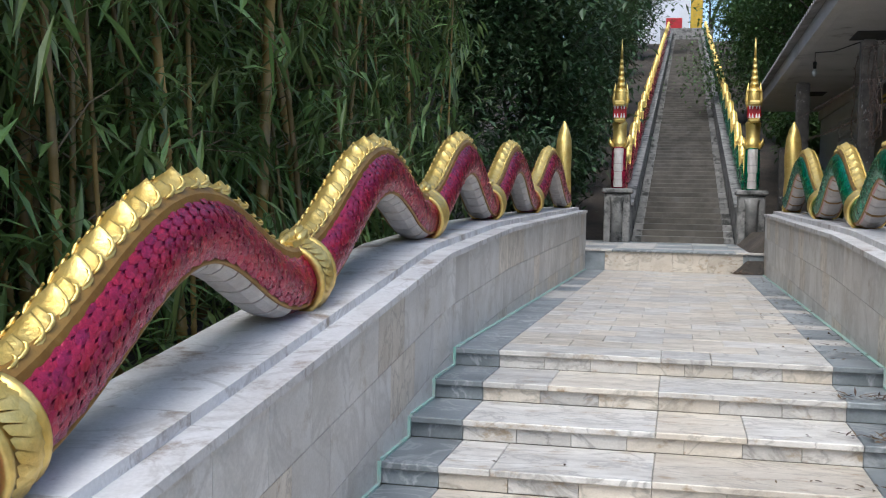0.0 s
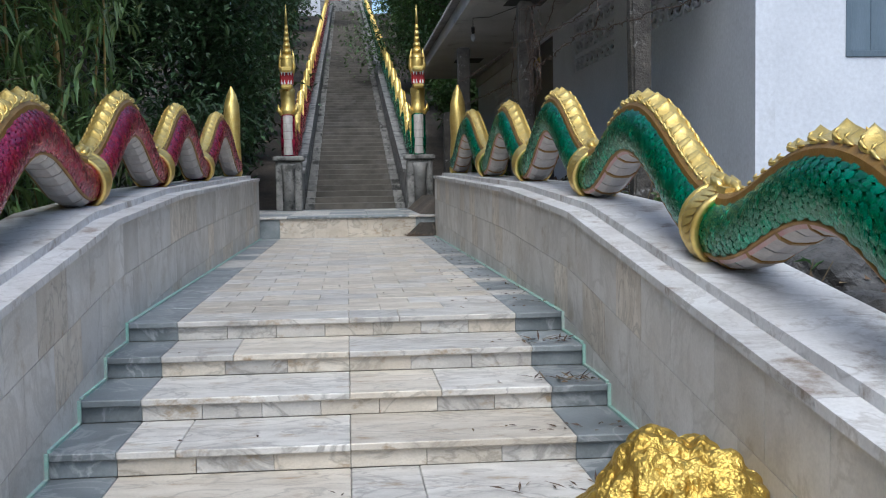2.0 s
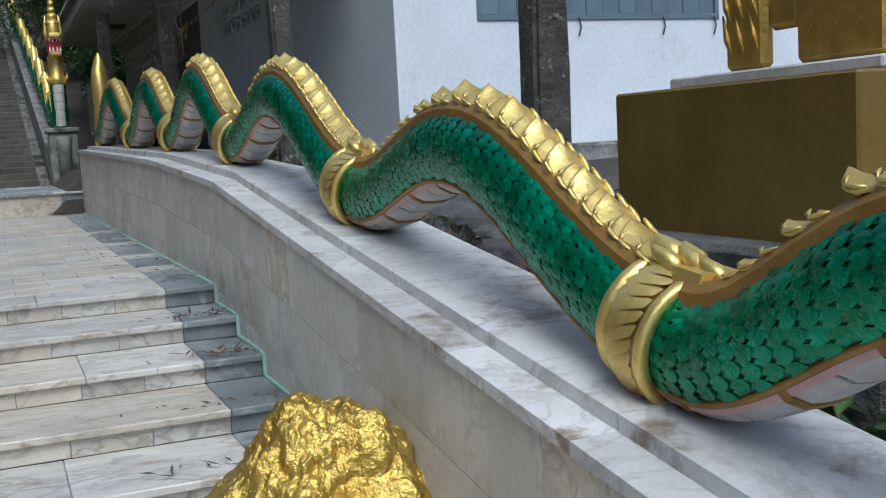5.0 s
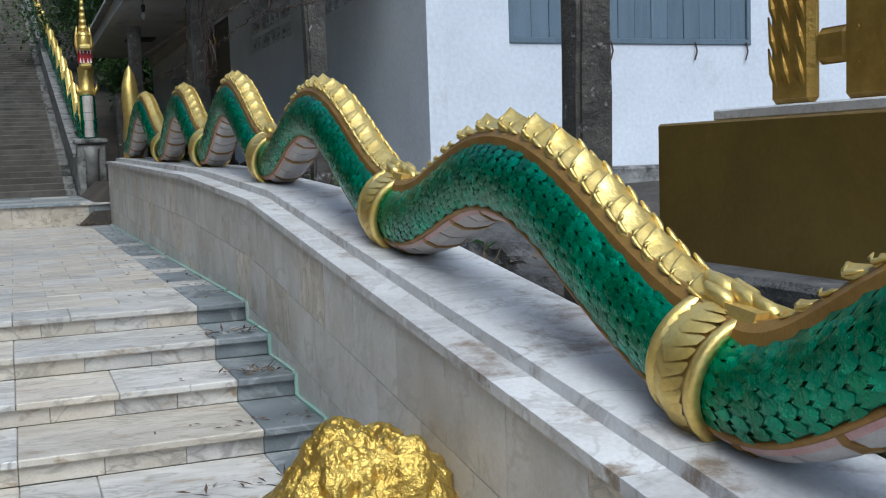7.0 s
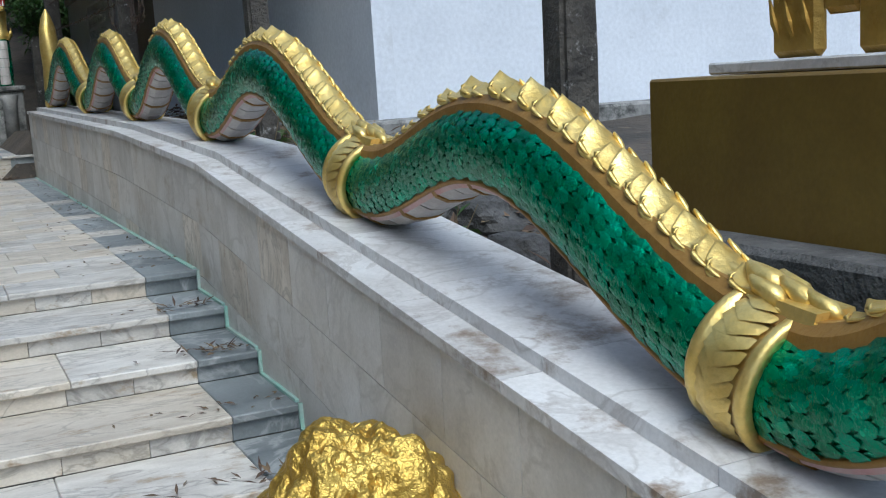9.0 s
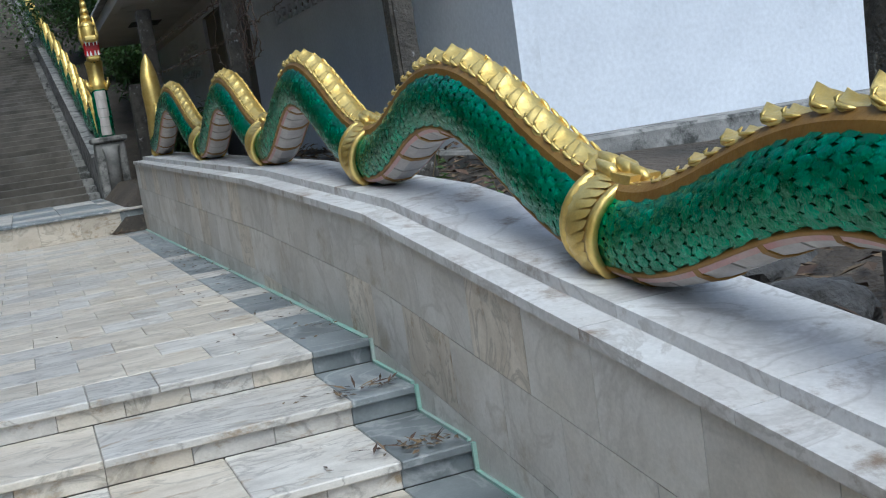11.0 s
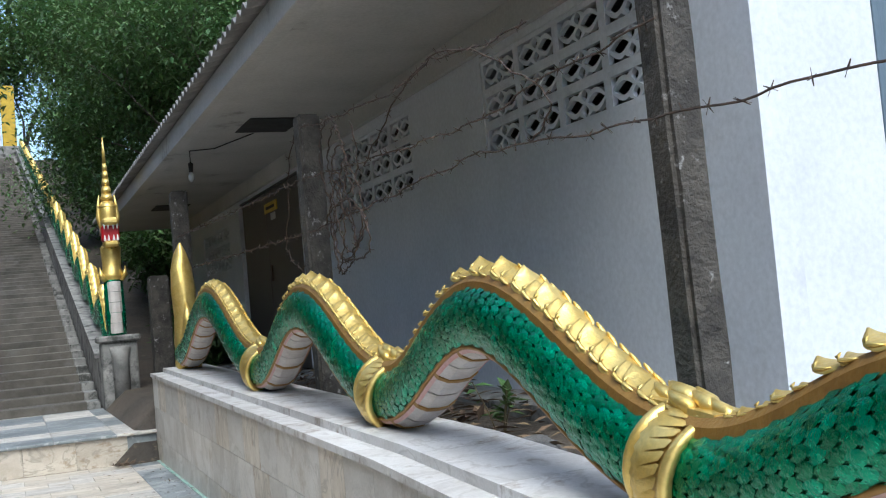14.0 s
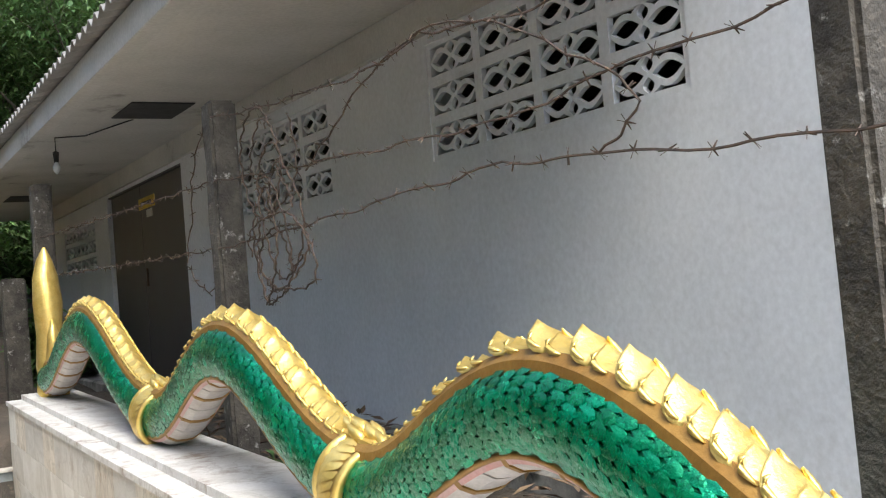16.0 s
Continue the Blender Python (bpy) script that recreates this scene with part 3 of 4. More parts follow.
def naga(side, material, belly, colour, group, collars, humps):
    cols = [-5.4] + [c - 0.10 for c in collars] + [TAIL_Y]
    body = Body(cols, lambda y: ledge(y) + TIER - 0.004, lambda y: float(np.interp(y, HUMP_Y, humps)), 0.125)
    root = thing("naga_balustrade", f"long winding {colour} serpent with gold crest lying on the parapet", "serpent sculpture", group, (side * 1.44, 0, 0))
    R = body.radius
    ln = body.line(0.03)
    circ = [(R * 0.92 * math.sin(2 * math.pi * k / 28), R * max(math.cos(2 * math.pi * k / 28), -0.93)) for k in range(28)]
    part("body", sweep(ln, lambda u, y: circ), material, root, smooth=True)
    part("scales", scales(body.line(0.047), R, 0.60, 2.18, 6), material, root, f"overlapping {colour} painted scales", True)["kind"] = "stuff"
    band = [(-0.074, 0.082), (-0.068, R + 0.004), (-0.046, R + 0.026), (0.046, R + 0.026), (0.068, R + 0.004), (0.074, 0.082)]
    part("crest_band", sweep(ln, lambda u, y: band), M_GOLDDARK, root, "brownish gold band under the crest")
    for s in (-1, 1):
        edge = lambda u, y, s=s: [(s * 0.089 + 0.008 * math.cos(k * math.pi / 3), -0.084 + 0.010 * math.sin(k * math.pi / 3)) for k in range(6)]
        part("belly_trim", sweep(ln, edge), M_GOLDDARK, root, "thin gold line beside the belly", True)
    # belly plates
    seg = body.line(0.011)
    step = 12
    if side > 0:
        for q in (-1, 1):
            stripe = [(q * 0.091, -0.084), (q * 0.077, -0.106), (q * 0.066, -0.098), (q * 0.080, -0.076)]
            part("belly_stripe", sweep(ln, lambda u, y: stripe), M_BELLY_PINK, root, "pink painted stripe along the belly")
    mats = (belly, belly)
    for i in range(0, len(seg) - step, step):
        sl = seg[i:i + step - 0]
        sec = lambda u, y: [(-0.088, -0.083), (-0.072, -0.106), (-0.04, -0.124), (0, -0.127), (0.04, -0.124), (0.072, -0.106), (0.088, -0.083), (0, -0.05)]
        if 0.10 < seg[i][3] < 0.93:
            part("belly_plate", sweep(sl, sec), mats[(i // step) % 2], root)
            if side > 0 and (i // step) % 2 == 0:
                bar = [(-0.092, -0.082), (-0.076, -0.110), (-0.04, -0.129), (0, -0.132), (0.04, -0.129), (0.076, -0.110), (0.092, -0.082), (0, -0.05)]
                part("belly_bar", sweep(seg[i + step - 2:i + step + 1], lambda u, y: bar), M_GOLDDARK, root, "brownish gold bar across the belly")
    # crest plates
    for p, t, up, u, y in body.line(0.135)[1:-1]:
        size = float(np.interp(u, (0.0, 0.06, 0.14, 0.55, 0.72, 0.9, 1.0), (0.5, 0.68, 0.76, 0.80, 0.7, 0.5, 0.45)))
        m = Matrix(((1, 0, 0, 0), (0, t.y, up.y, 0), (0, t.z, up.z, 0), (0, 0, 0, 1)))
        at = p + up * (R + 0.017)
        share("crest_plate", PLATE, root, Matrix.Translation((0, at.y, at.z)) @ m @ Matrix.Diagonal((min(1.08, 0.55 + 0.5 * size), 1.0, size * 0.98, 1)))
    for c in collars:
        p = body.raw(c)[0]
        ring = share("collar", COLLAR, root, pose(0, c, p.z + 0.004, 14) @ Matrix.Diagonal((1.02, 1.4, 1.03, 1)))
        top = share("finial_base", FINIAL, root, pose(0, c, p.z + 0.012, 6) @ Matrix.Diagonal((1.1, 1.45, 1.0, 1)))
        for lm in COLLAR_LEAVES:
            share("collar_leaf", lm, ring, Matrix())
        for lm in FINIAL_LEAVES:
            share("finial_leaf", lm, top, Matrix())
    # upright tail
    y0, z0 = TAIL_Y, ledge(TAIL_Y) + TIER
    pts = [(0, y0 - 0.10, z0 + 0.02), (0, y0 + 0.0, z0 + 0.05), (0, y0 + 0.05, z0 + 0.22), (0, y0 + 0.03, z0 + 0.45), (0, y0 + 0.02, z0 + 0.7), (0, y0 + 0.06, z0 + 0.90), (0, y0 + 0.06, z0 + 1.03), (0, y0 + 0.03, z0 + 1.13)]
    part("tail", tube(pts, [0.10, 0.125, 0.11, 0.10, 0.11, 0.095, 0.06, 0.010], 12), M_GOLD, root, "upright gold leaf-shaped tail", True)
    for k, (dy, dz, sc) in enumerate(((-0.10, 0.30, 1.0), (-0.08, 0.12, 0.8), (0.14, 0.2, 0.9))):
        q = [(0, y0 + dy * 0.4, z0 + dz - 0.14), (0, y0 + dy * 1.2, z0 + dz), (0, y0 + dy * 1.35, z0 + dz + 0.16 * sc), (0, y0 + dy * 1.1, z0 + dz + 0.28 * sc)]
        part("tail_leaf", tube(q, [0.05, 0.062, 0.045, 0.006], 8), M_GOLD, root, smooth=True)
    return root


naga(1, M_GREEN, M_BELLY, "green", "serpents on the parapets", COLLARS, HUMPS)
naga(-1, M_RED, M_BELLY, "crimson", "serpents on the parapets", RED_COLLARS, RED_HUMPS)


# ---- long staircase up the hill ----
upper = thing("staircase_upper", "long worn stone staircase climbing the hill to a gate", "steps", kind="structure")
RU = 0.10
NU = int((stair_z(Y_TOP) - Z_PLAT) / RU)
TU = RU / SLOPE
step_me = {}
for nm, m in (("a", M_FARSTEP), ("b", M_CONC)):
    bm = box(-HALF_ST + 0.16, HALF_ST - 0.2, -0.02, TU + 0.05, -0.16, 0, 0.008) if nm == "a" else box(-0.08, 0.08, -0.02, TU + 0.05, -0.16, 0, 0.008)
    me = bpy.data.meshes.new("step_" + nm)
    bmesh.ops.recalc_face_normals(bm, faces=bm.faces)
    bm.to_mesh(me)
    bm.free()
    me.materials.append(m)
    step_me[nm] = me
for k in range(NU):
    z, y = Z_PLAT + RU * (k + 1), Y_ST + TU * k
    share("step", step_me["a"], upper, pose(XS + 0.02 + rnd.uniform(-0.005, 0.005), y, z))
    share("step_end", step_me["b"], upper, pose(XS - HALF_ST + 0.1, y, z - 0.002))
    share("step_end", step_me["b"], upper, pose(XS + HALF_ST - 0.1, y, z - 0.002))


def far_rail(side, material, colour):
    s = side
    x0 = XS + s * HALF_ST
    rail = thing("wall_rail_" + ("east" if s > 0 else "west"), "grey concrete sloping stair parapet", "wall", kind="structure")
    X = sorted((x0, x0 + s * 0.42))
    ys = [Y_ST - 0.1, Y_ST + 0.5, 25, 40, Y_TOP]
    part("rail_wall", strip(X[0], X[1], ys, lambda y: stair_z(y) + (0.62 if y < Y_ST else 0.50), lambda y: stair_z(y) - 0.5), M_CONC, rail)
    part("rail_coping", strip(X[0] - 0.02, X[1] + 0.02, ys[1:], lambda y: stair_z(y) + 0.55, lambda y: stair_z(y) + 0.495), M_CONC, rail)
    px = x0 + s * 0.21
    pv = [box(px - 0.21, px + 0.21, Y_ST - 0.45, Y_ST - 0.1, Z_PLAT - 0.02, Z_PLAT + 0.80, 0.02)]
    part("rail_post", pv[0], M_CONC, rail)
    part("post_scroll", tube([(px, Y_ST - 0.47, Z_PLAT), (px, Y_ST - 0.48, Z_PLAT + 0.62), (px, Y_ST - 0.46, Z_PLAT + 0.73)], [0.10, 0.10, 0.13], 10), M_CONC, rail, smooth=True)
    part("post_cap", box(px - 0.25, px + 0.25, Y_ST - 0.5, Y_ST, Z_PLAT + 0.80, Z_PLAT + 0.88, 0.02), M_CONC, rail)
    # the serpent on it
    root = thing("naga_stair_rail", f"{colour} and gold crowned serpent guarding the hill staircase", "serpent sculpture", "crowned serpents of the hill stairs", (px, 0, 0))
    cols = [Y_ST + 0.25 + 1.9 * i for i in range(26)]
    body = Body(cols, lambda y: stair_z(y) + 0.55, lambda y: 0.34, 0.12)
    ln = body.line(0.09)
    circ = [(0.115 * math.sin(2 * math.pi * k / 10), 0.13 * math.cos(2 * math.pi * k / 10)) for k in range(10)]
    part("body", sweep(ln, lambda u, y: circ), material, root, smooth=True)
    band = [(-0.05, 0.1), (-0.05, 0.16), (0.05, 0.16), (0.05, 0.1)]
    part("crest_band", sweep(ln, lambda u, y: band), M_GOLDDARK, root)
    for p, t, up, u, y in body.line(0.17)[1:-1]:
        m = Matrix(((1, 0, 0, 0), (0, t.y, up.y, 0), (0, t.z, up.z, 0), (0, 0, 0, 1)))
        at = p + up * 0.14
        share("crest_plate", PLATE, root, Matrix.Translation((0, at.y, at.z)) @ m @ Matrix.Diagonal((1.2, 1.5, 1.6, 1)))
    # reared neck and head, facing down the stairs
    zb, yb = Z_PLAT + 0.88, Y_ST - 0.22
    neck = [(0, yb, zb), (0, yb - 0.03, zb + 0.25), (0, yb - 0.02, zb + 0.5), (0, yb + 0.03, zb + 0.75), (0, yb + 0.05, zb + 0.95), (0, yb, zb + 1.1)]
    part("neck", tube(neck, [0.12, 0.125, 0.12, 0.11, 0.10, 0.10], 14), material, root, smooth=True)
    for k in range(5):
        a = [(0, yb - 0.070 - 0.03 * math.sin((k + j) * 0.45), zb + 0.03 + 0.125 * (k + j)) for j in (0, 0.5, 0.97)]
        part("belly_plate", tube(a, [0.080, 0.081, 0.080], 10), M_BELLY, root)
    part("neck_collar", lathe([(0.10, zb + 0.66), (0.145, zb + 0.69), (0.15, zb + 0.75), (0.11, zb + 0.82), (0.115, zb + 0.98), (0.125, zb + 1.08), (0.09, zb + 1.12)], 0, yb + 0.03, 14), M_GOLD, root, smooth=True)
    for q in (-1, 1):
        part("collar_leaf", tube([(q * 0.09, yb - 0.05, zb + 0.68), (q * 0.145, yb - 0.08, zb + 0.74), (q * 0.15, yb - 0.05, zb + 0.84)], [0.04, 0.032, 0.006], 7), M_GOLD, root, smooth=True)
    hz = zb + 1.10
    part("skull", lathe([(0.08, hz), (0.09, hz + 0.06), (0.095, hz + 0.30), (0.105, hz + 0.40), (0.09, hz + 0.5), (0.07, hz + 0.54)], 0, yb + 0.05, 14), M_GOLD, root, smooth=True)
    part("upper_jaw", box(-0.10, 0.10, yb - 0.24, yb + 0.02, hz + 0.24, hz + 0.33, 0.03), M_GOLD, root)
    part("lower_jaw", box(-0.095, 0.095, yb - 0.21, yb + 0.02, hz - 0.02, hz + 0.05, 0.025), M_GOLD, root)
    part("mouth", box(-0.105, 0.105, yb - 0.15, yb, hz + 0.045, hz + 0.245, 0.02), M_REDLIP, root, "red open mouth")
    for q in (-0.075, -0.03, 0.03, 0.075):
        part("tooth", tube([(q, yb - 0.2, hz + 0.27), (q, yb - 0.2, hz + 0.19)], [0.018, 0.004], 6), M_TOOTH, root)
        part("tooth", tube([(q, yb - 0.2, hz + 0.05), (q, yb - 0.2, hz + 0.12)], [0.018, 0.004], 6), M_TOOTH, root)
    sp = [(0.12, hz + 0.5)]
    z, r = hz + 0.46, 0.088
    for k in range(6):
        sp += [(r, z), (r * 1.06, z + 0.05), (r * 0.72, z + 0.11)]
        z += 0.095
        r *= 0.80
    sp += [(r, z), (r * 0.75, z + 0.17), (0.004, z + 0.33)]
    part("crown_spire", lathe(sp, 0, yb + 0.06, 12), M_GOLD, root, "tiered gold crown spire", True)
    for q in (-1, 1):
        part("ear_flame", tube([(q * 0.08, yb + 0.05, hz + 0.2), (q * 0.115, yb + 0.06, hz + 0.36), (q * 0.105, yb + 0.07, hz + 0.52), (q * 0.09, yb + 0.07, hz + 0.64)], [0.026, 0.03, 0.02, 0.004], 7), M_GOLD, root, smooth=True)


far_rail(1, M_GREEN, "green")
far_rail(-1, M_RED, "crimson")

# gate at the top
gate = thing("gate_house", "white and yellow gate building at the head of the stairs", "gate", at=(XS, Y_TOP + 1, stair_z(Y_TOP)))
part("landing_wall", box(-1.6, 1.6, -0.9, -0.5, -0.3, 0.75, 0.02), M_CONC, gate)
part("wall", box(-3.2, 0.15, 1.0, 1.4, -0.3, 4.2, 0.02), M_WHITEWALL, gate)
part("pillar", box(0.2, 0.95, 0.6, 1.3, -0.3, 4.5, 0.04), M_YELLOW, gate, "yellow gate pillar")
part("pillar", box(-4.0, -3.2, 0.6, 1.3, -0.3, 4.5, 0.04), M_YELLOW, gate, "yellow gate pillar")
part("banner", box(-1.3, -0.3, 0.93, 0.99, 0.7, 1.7, 0.01), M_REDLIP, gate, "red banner")


# ---- storehouse beside the stairs ----
BX, BY, FL, TOPW = 2.98, 1.96, 0.60, 3.2
B_END, B_DEEP = 18.5, 9.0
bld = thing("storehouse", "white plastered storehouse with concrete vent blocks and corrugated eaves", "building", kind="structure")


def wall_with_holes(a0, a1, z0, z1, holes):
    """Rectangles of a wall round its holes (a, b, c, d), cut in columns."""
    cuts = sorted({a0, a1, *[h[0] for h in holes], *[h[1] for h in holes]})
    out = []
    for a, b in zip(cuts, cuts[1:]):
        hs = sorted((h[2], h[3]) for h in holes if h[0] <= a and h[1] >= b)
        z = z0
        for c, d in hs:
            if c > z:
                out.append((a, b, z, c))
            z = d
        if z < z1:
            out.append((a, b, z, z1))
    return out


BW, BH = 0.52, 0.218
SCR = [(2.64, 4, 2.115, 3), (6.11, 4, 2.08, 3), (13.7, 4, 1.94, 3)]
DOOR = (9.65, 12.9, FL - 0.1, 2.79)
holes = [DOOR] + [(y, y + n * BW, z, z + r * BH) for y, n, z, r in SCR]
bm = bmesh.new()
for a, b, c, d in wall_with_holes(BY, B_END, FL - 0.6, TOPW, holes):
    box(BX, BX + 0.15, a, b, c, d, 0, bm)
part("side_wall", bm, M_WHITEWALL, bld)
WIN = (3.66, 5.92, 1.575, 2.95)
bm = bmesh.new()
for a, b, c, d in wall_with_holes(BX + 0.15, BX + B_DEEP, FL - 0.6, TOPW + 1.5, [WIN]):
    box(a, b, BY, BY + 0.15, c, d, 0, bm)
box(BX, BX + 0.15, BY + 0.001, BY + 0.15, TOPW, TOPW + 0.3, 0, bm)
part("front_wall", bm, M_WHITEWALL, bld)
part("end_wall", box(BX + 0.15, BX + B_DEEP, B_END - 0.15, B_END, FL - 0.6, TOPW + 0.3), M_WHITEWALL, bld)
part("far_wall", box(BX + B_DEEP, BX + B_DEEP + 0.15, BY, B_END, FL - 0.6, TOPW + 0.3), M_WHITEWALL, bld)
part("plinth", box(BX - 0.35, BX - 0.003, BY - 0.45, B_END, FL - 0.75, FL, 0.02), M_CONC, bld, "stained concrete apron")
part("plinth", box(BX - 0.0, BX + B_DEEP, BY - 0.45, BY - 0.003, FL - 0.75, FL, 0.02), M_CONC, bld, "stained concrete apron")
part("inner_floor", box(BX + 0.15, BX + B_DEEP, BY + 0.15, B_END - 0.15, FL - 0.2, FL - 0.05), M_CONC, bld)
# unseen slab, added to keep sky light out so the vents look dark
part("inner_ceiling", box(BX + 0.15, BX + B_DEEP, BY + 0.15, B_END - 0.15, TOPW - 0.1, TOPW - 0.04), M_CONC, bld)
# eaves
EX, EZ = 1.58, 3.02
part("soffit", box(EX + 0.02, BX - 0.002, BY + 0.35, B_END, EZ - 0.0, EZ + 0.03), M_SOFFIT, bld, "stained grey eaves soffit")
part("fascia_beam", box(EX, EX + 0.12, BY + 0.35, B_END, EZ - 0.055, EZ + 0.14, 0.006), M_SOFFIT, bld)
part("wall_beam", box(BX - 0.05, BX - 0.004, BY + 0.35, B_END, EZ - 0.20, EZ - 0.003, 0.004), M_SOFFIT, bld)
# closed panels; the shade inside an opening is painted as near-black colour
for y in (7.8, 14.5):
    part("soffit_hatch", box(2.1, 2.6, y, y + 0.7, EZ - 0.012, EZ - 0.003), M_DARK, bld, "flat dark panel drawn for an open hatch in the soffit")
vs, fs = [], []
NR = 900
for i in range(NR):
    y = BY + 0.3 + (B_END - BY - 0.3) * i / (NR - 1)
    w = 0.028 * math.sin(2 * math.pi * y / 0.177)
    for x, z in ((EX - 0.10, EZ + 0.18), (BX + 4.6, EZ + 1.75), (BX + B_DEEP + 0.6, EZ + 0.6)):
        vs += [(x, y, z + w), (x, y, z + w - 0.012)]
for i in range(NR - 1):
    for j in range(2):
        a = i * 6 + j * 2
        fs += [(a, a + 2, a + 8, a + 6), (a + 1, a + 7, a + 9, a + 3)]
    a = i * 6
    fs.append((a, a + 6, a + 7, a + 1))
part("corrugated_roof", (vs, fs), M_ROOF, bld, "grey corrugated fibre-cement roof", True)


# vent blocks
def almond(cx, cz, a, b, flip, n=10):
    pts = []
    for k in range(2 * n):
        u = (k / n) if k <= n else (2 - k / n)
        s = 1 if k < n else -1
        p, q = -a + 2 * a * u, s * b * math.sin(math.pi * u)
        pts.append((cx + p, cz + q) if not flip else (cx + q, cz + p))
    return pts


def vent_mesh():
    bm = bmesh.new()
    t = 0.032
    W, H = BW / 2, BH / 2
    box(-0.001, t, -W, W, -H, -H + 0.030, 0, bm), box(-0.001, t, -W, W, H - 0.030, H, 0, bm)
    box(-0.001, t, -W, -W + 0.036, -H + 0.030, H - 0.030, 0, bm), box(-0.001, t, W - 0.036, W, -H + 0.030, H - 0.030, 0, bm)
    w, h = W - 0.036, H - 0.030
    for cx, cz, a, b, fl in ((-w * 0.53, 0, w * 0.47, h * 0.60, 0), (w * 0.53, 0, w * 0.47, h * 0.60, 0), (0, -h * 0.56, h * 0.50, w * 0.20, 1), (0, h * 0.56, h * 0.50, w * 0.20, 1)):
        o, q = almond(cx, cz, a * 1.10, b * (1.32 if not fl else 1.7) + 0.004, fl), almond(cx, cz, a * 0.88, b * 0.80, fl)
        n = len(o)
        A = [bm.verts.new((0.004, *p)) for p in o] + [bm.verts.new((0.004, *p)) for p in q]
        B = [bm.verts.new((t, *p)) for p in o] + [bm.verts.new((t, *p)) for p in q]
        for k in range(n):
            j = (k + 1) % n
            bm.faces.new((A[k], A[j], A[n + j], A[n + k]))
            bm.faces.new((A[n + k], A[n + j], B[n + j], B[n + k]))
            bm.faces.new((A[k], B[k], B[j], A[j]))
    me = bpy.data.meshes.new("vent_block")
    bmesh.ops.recalc_face_normals(bm, faces=bm.faces)
    bm.to_mesh(me)
    bm.free()
    me.materials.append(M_WHITEWALL)
    return me


VENT = vent_mesh()
for y, n, z, r in SCR:
    for i in range(n):
        for j in range(r):
            share("vent_block", VENT, bld, pose(BX + 0.01, y + BW * (i + 0.5), z + BH * (j + 0.5)))

door = thing("door_1", "dark brown double steel door of the storehouse, shut", "door", kind="structure")
part("door_leaf", box(BX + 0.05, BX + 0.09, DOOR[0] + 0.02, 11.46, FL, 2.77, 0.004), M_DOOR, door)
part("door_leaf", box(BX + 0.05, BX + 0.09, 11.48, DOOR[1] - 0.02, FL, 2.77, 0.004), M_DOOR, door)
part("door_frame", box(BX + 0.02, BX + 0.12, DOOR[0], DOOR[1], 2.772, 2.79), M_DOOR, door)
part("door_handle", tube([(BX + 0.03, 11.3, 1.65), (BX + 0.03, 11.3, 1.85)], 0.012, 8), M_WIRE, door)
sg = part("door_sign", box(BX + 0.034, BX + 0.049, 10.85, 11.5, 2.50, 2.62, 0.003), M_YELLOW, door, "small yellow sign plate")
part("sign_line", box(BX + 0.030, BX + 0.033, 10.95, 11.4, 2.54, 2.575), M_DARK, sg)
part("sign_tag", box(BX + 0.038, BX + 0.049, 10.98, 11.2, 2.40, 2.48), M_SOFFIT, sg)

win = thing("window_1", "closed blue-grey wooden shutters in the white front wall", "window", kind="structure")
a, b, c, d = WIN
part("window_frame", box(a, b, BY - 0.012, BY + 0.08, c, c + 0.045, 0.003), M_SHUTTER, win)
for x in (a, b - 0.04):
    part("window_frame", box(x, x + 0.04, BY - 0.01, BY + 0.08, c + 0.046, d, 0.003), M_SHUTTER, win)
npl = 14
for i in range(npl):
    w = (b - a - 0.08) / npl
    part("plank", box(a + 0.04 + w * i + 0.002, a + 0.04 + w * (i + 1) - 0.002, BY + 0.01 + 0.004 * (i % 2), BY + 0.04, c + 0.048, d - 0.002, 0.002), M_SHUTTER, win)
for x in (4.55, 5.35, 5.86):
    part("hook", tube([(x, BY - 0.02, c + 0.02), (x + 0.01, BY - 0.03, c - 0.06), (x - 0.01, BY - 0.025, c - 0.13)], 0.007, 6), M_WIRE, win)

bulb = thing("light_bulb", "bare unlit bulb hanging from the eaves on a cable", "lamp")
part("cable", tube([(2.3, 8.6, EZ), (2.0, 9.1, EZ - 0.06), (1.8, 9.4, EZ - 0.03), (1.8, 9.4, EZ - 0.16)], 0.006, 6), M_DARK, bulb)
part("socket", lathe([(0.02, EZ - 0.25), (0.028, EZ - 0.16), (0.01, EZ - 0.15)], 1.8, 9.4, 8), M_DARK, bulb)
part("bulb", lathe([(0.004, EZ - 0.36), (0.03, EZ - 0.33), (0.034, EZ - 0.29), (0.015, EZ - 0.25)], 1.8, 9.4, 10), M_GLASS, bulb, smooth=True)


# ---- fence posts and barbed wire ----
def post(x, y, zb, h, w, lean=0.0, leany=0.0):
    root = thing("fence_post", "weathered lichen-spotted concrete fence post", "fence post", "concrete fence posts", (x, y, zb))
    bm = box(-w / 2, w / 2, -w / 2, w / 2, -0.3, h)
    bmesh.ops.subdivide_edges(bm, edges=[e for e in bm.edges if abs(e.verts[0].co.z - e.verts[1].co.z) > 0.5], cuts=14)
    bmesh.ops.bevel(bm, geom=[e for e in bm.edges if len(e.link_faces) == 2 and e.calc_face_angle(0) > 0.5], offset=0.016, segments=2, affect="EDGES")
    for v in bm.verts:
        n = noise.noise(Vector((v.co.x * 9 + x, v.co.y * 9 + y, v.co.z * 4))) * 0.012
        v.co.x += n + lean * v.co.z
        v.co.y += n * 0.7 + leany * v.co.z
    part("shaft", bm, M_POST, root)
    return Vector((x, y, zb))


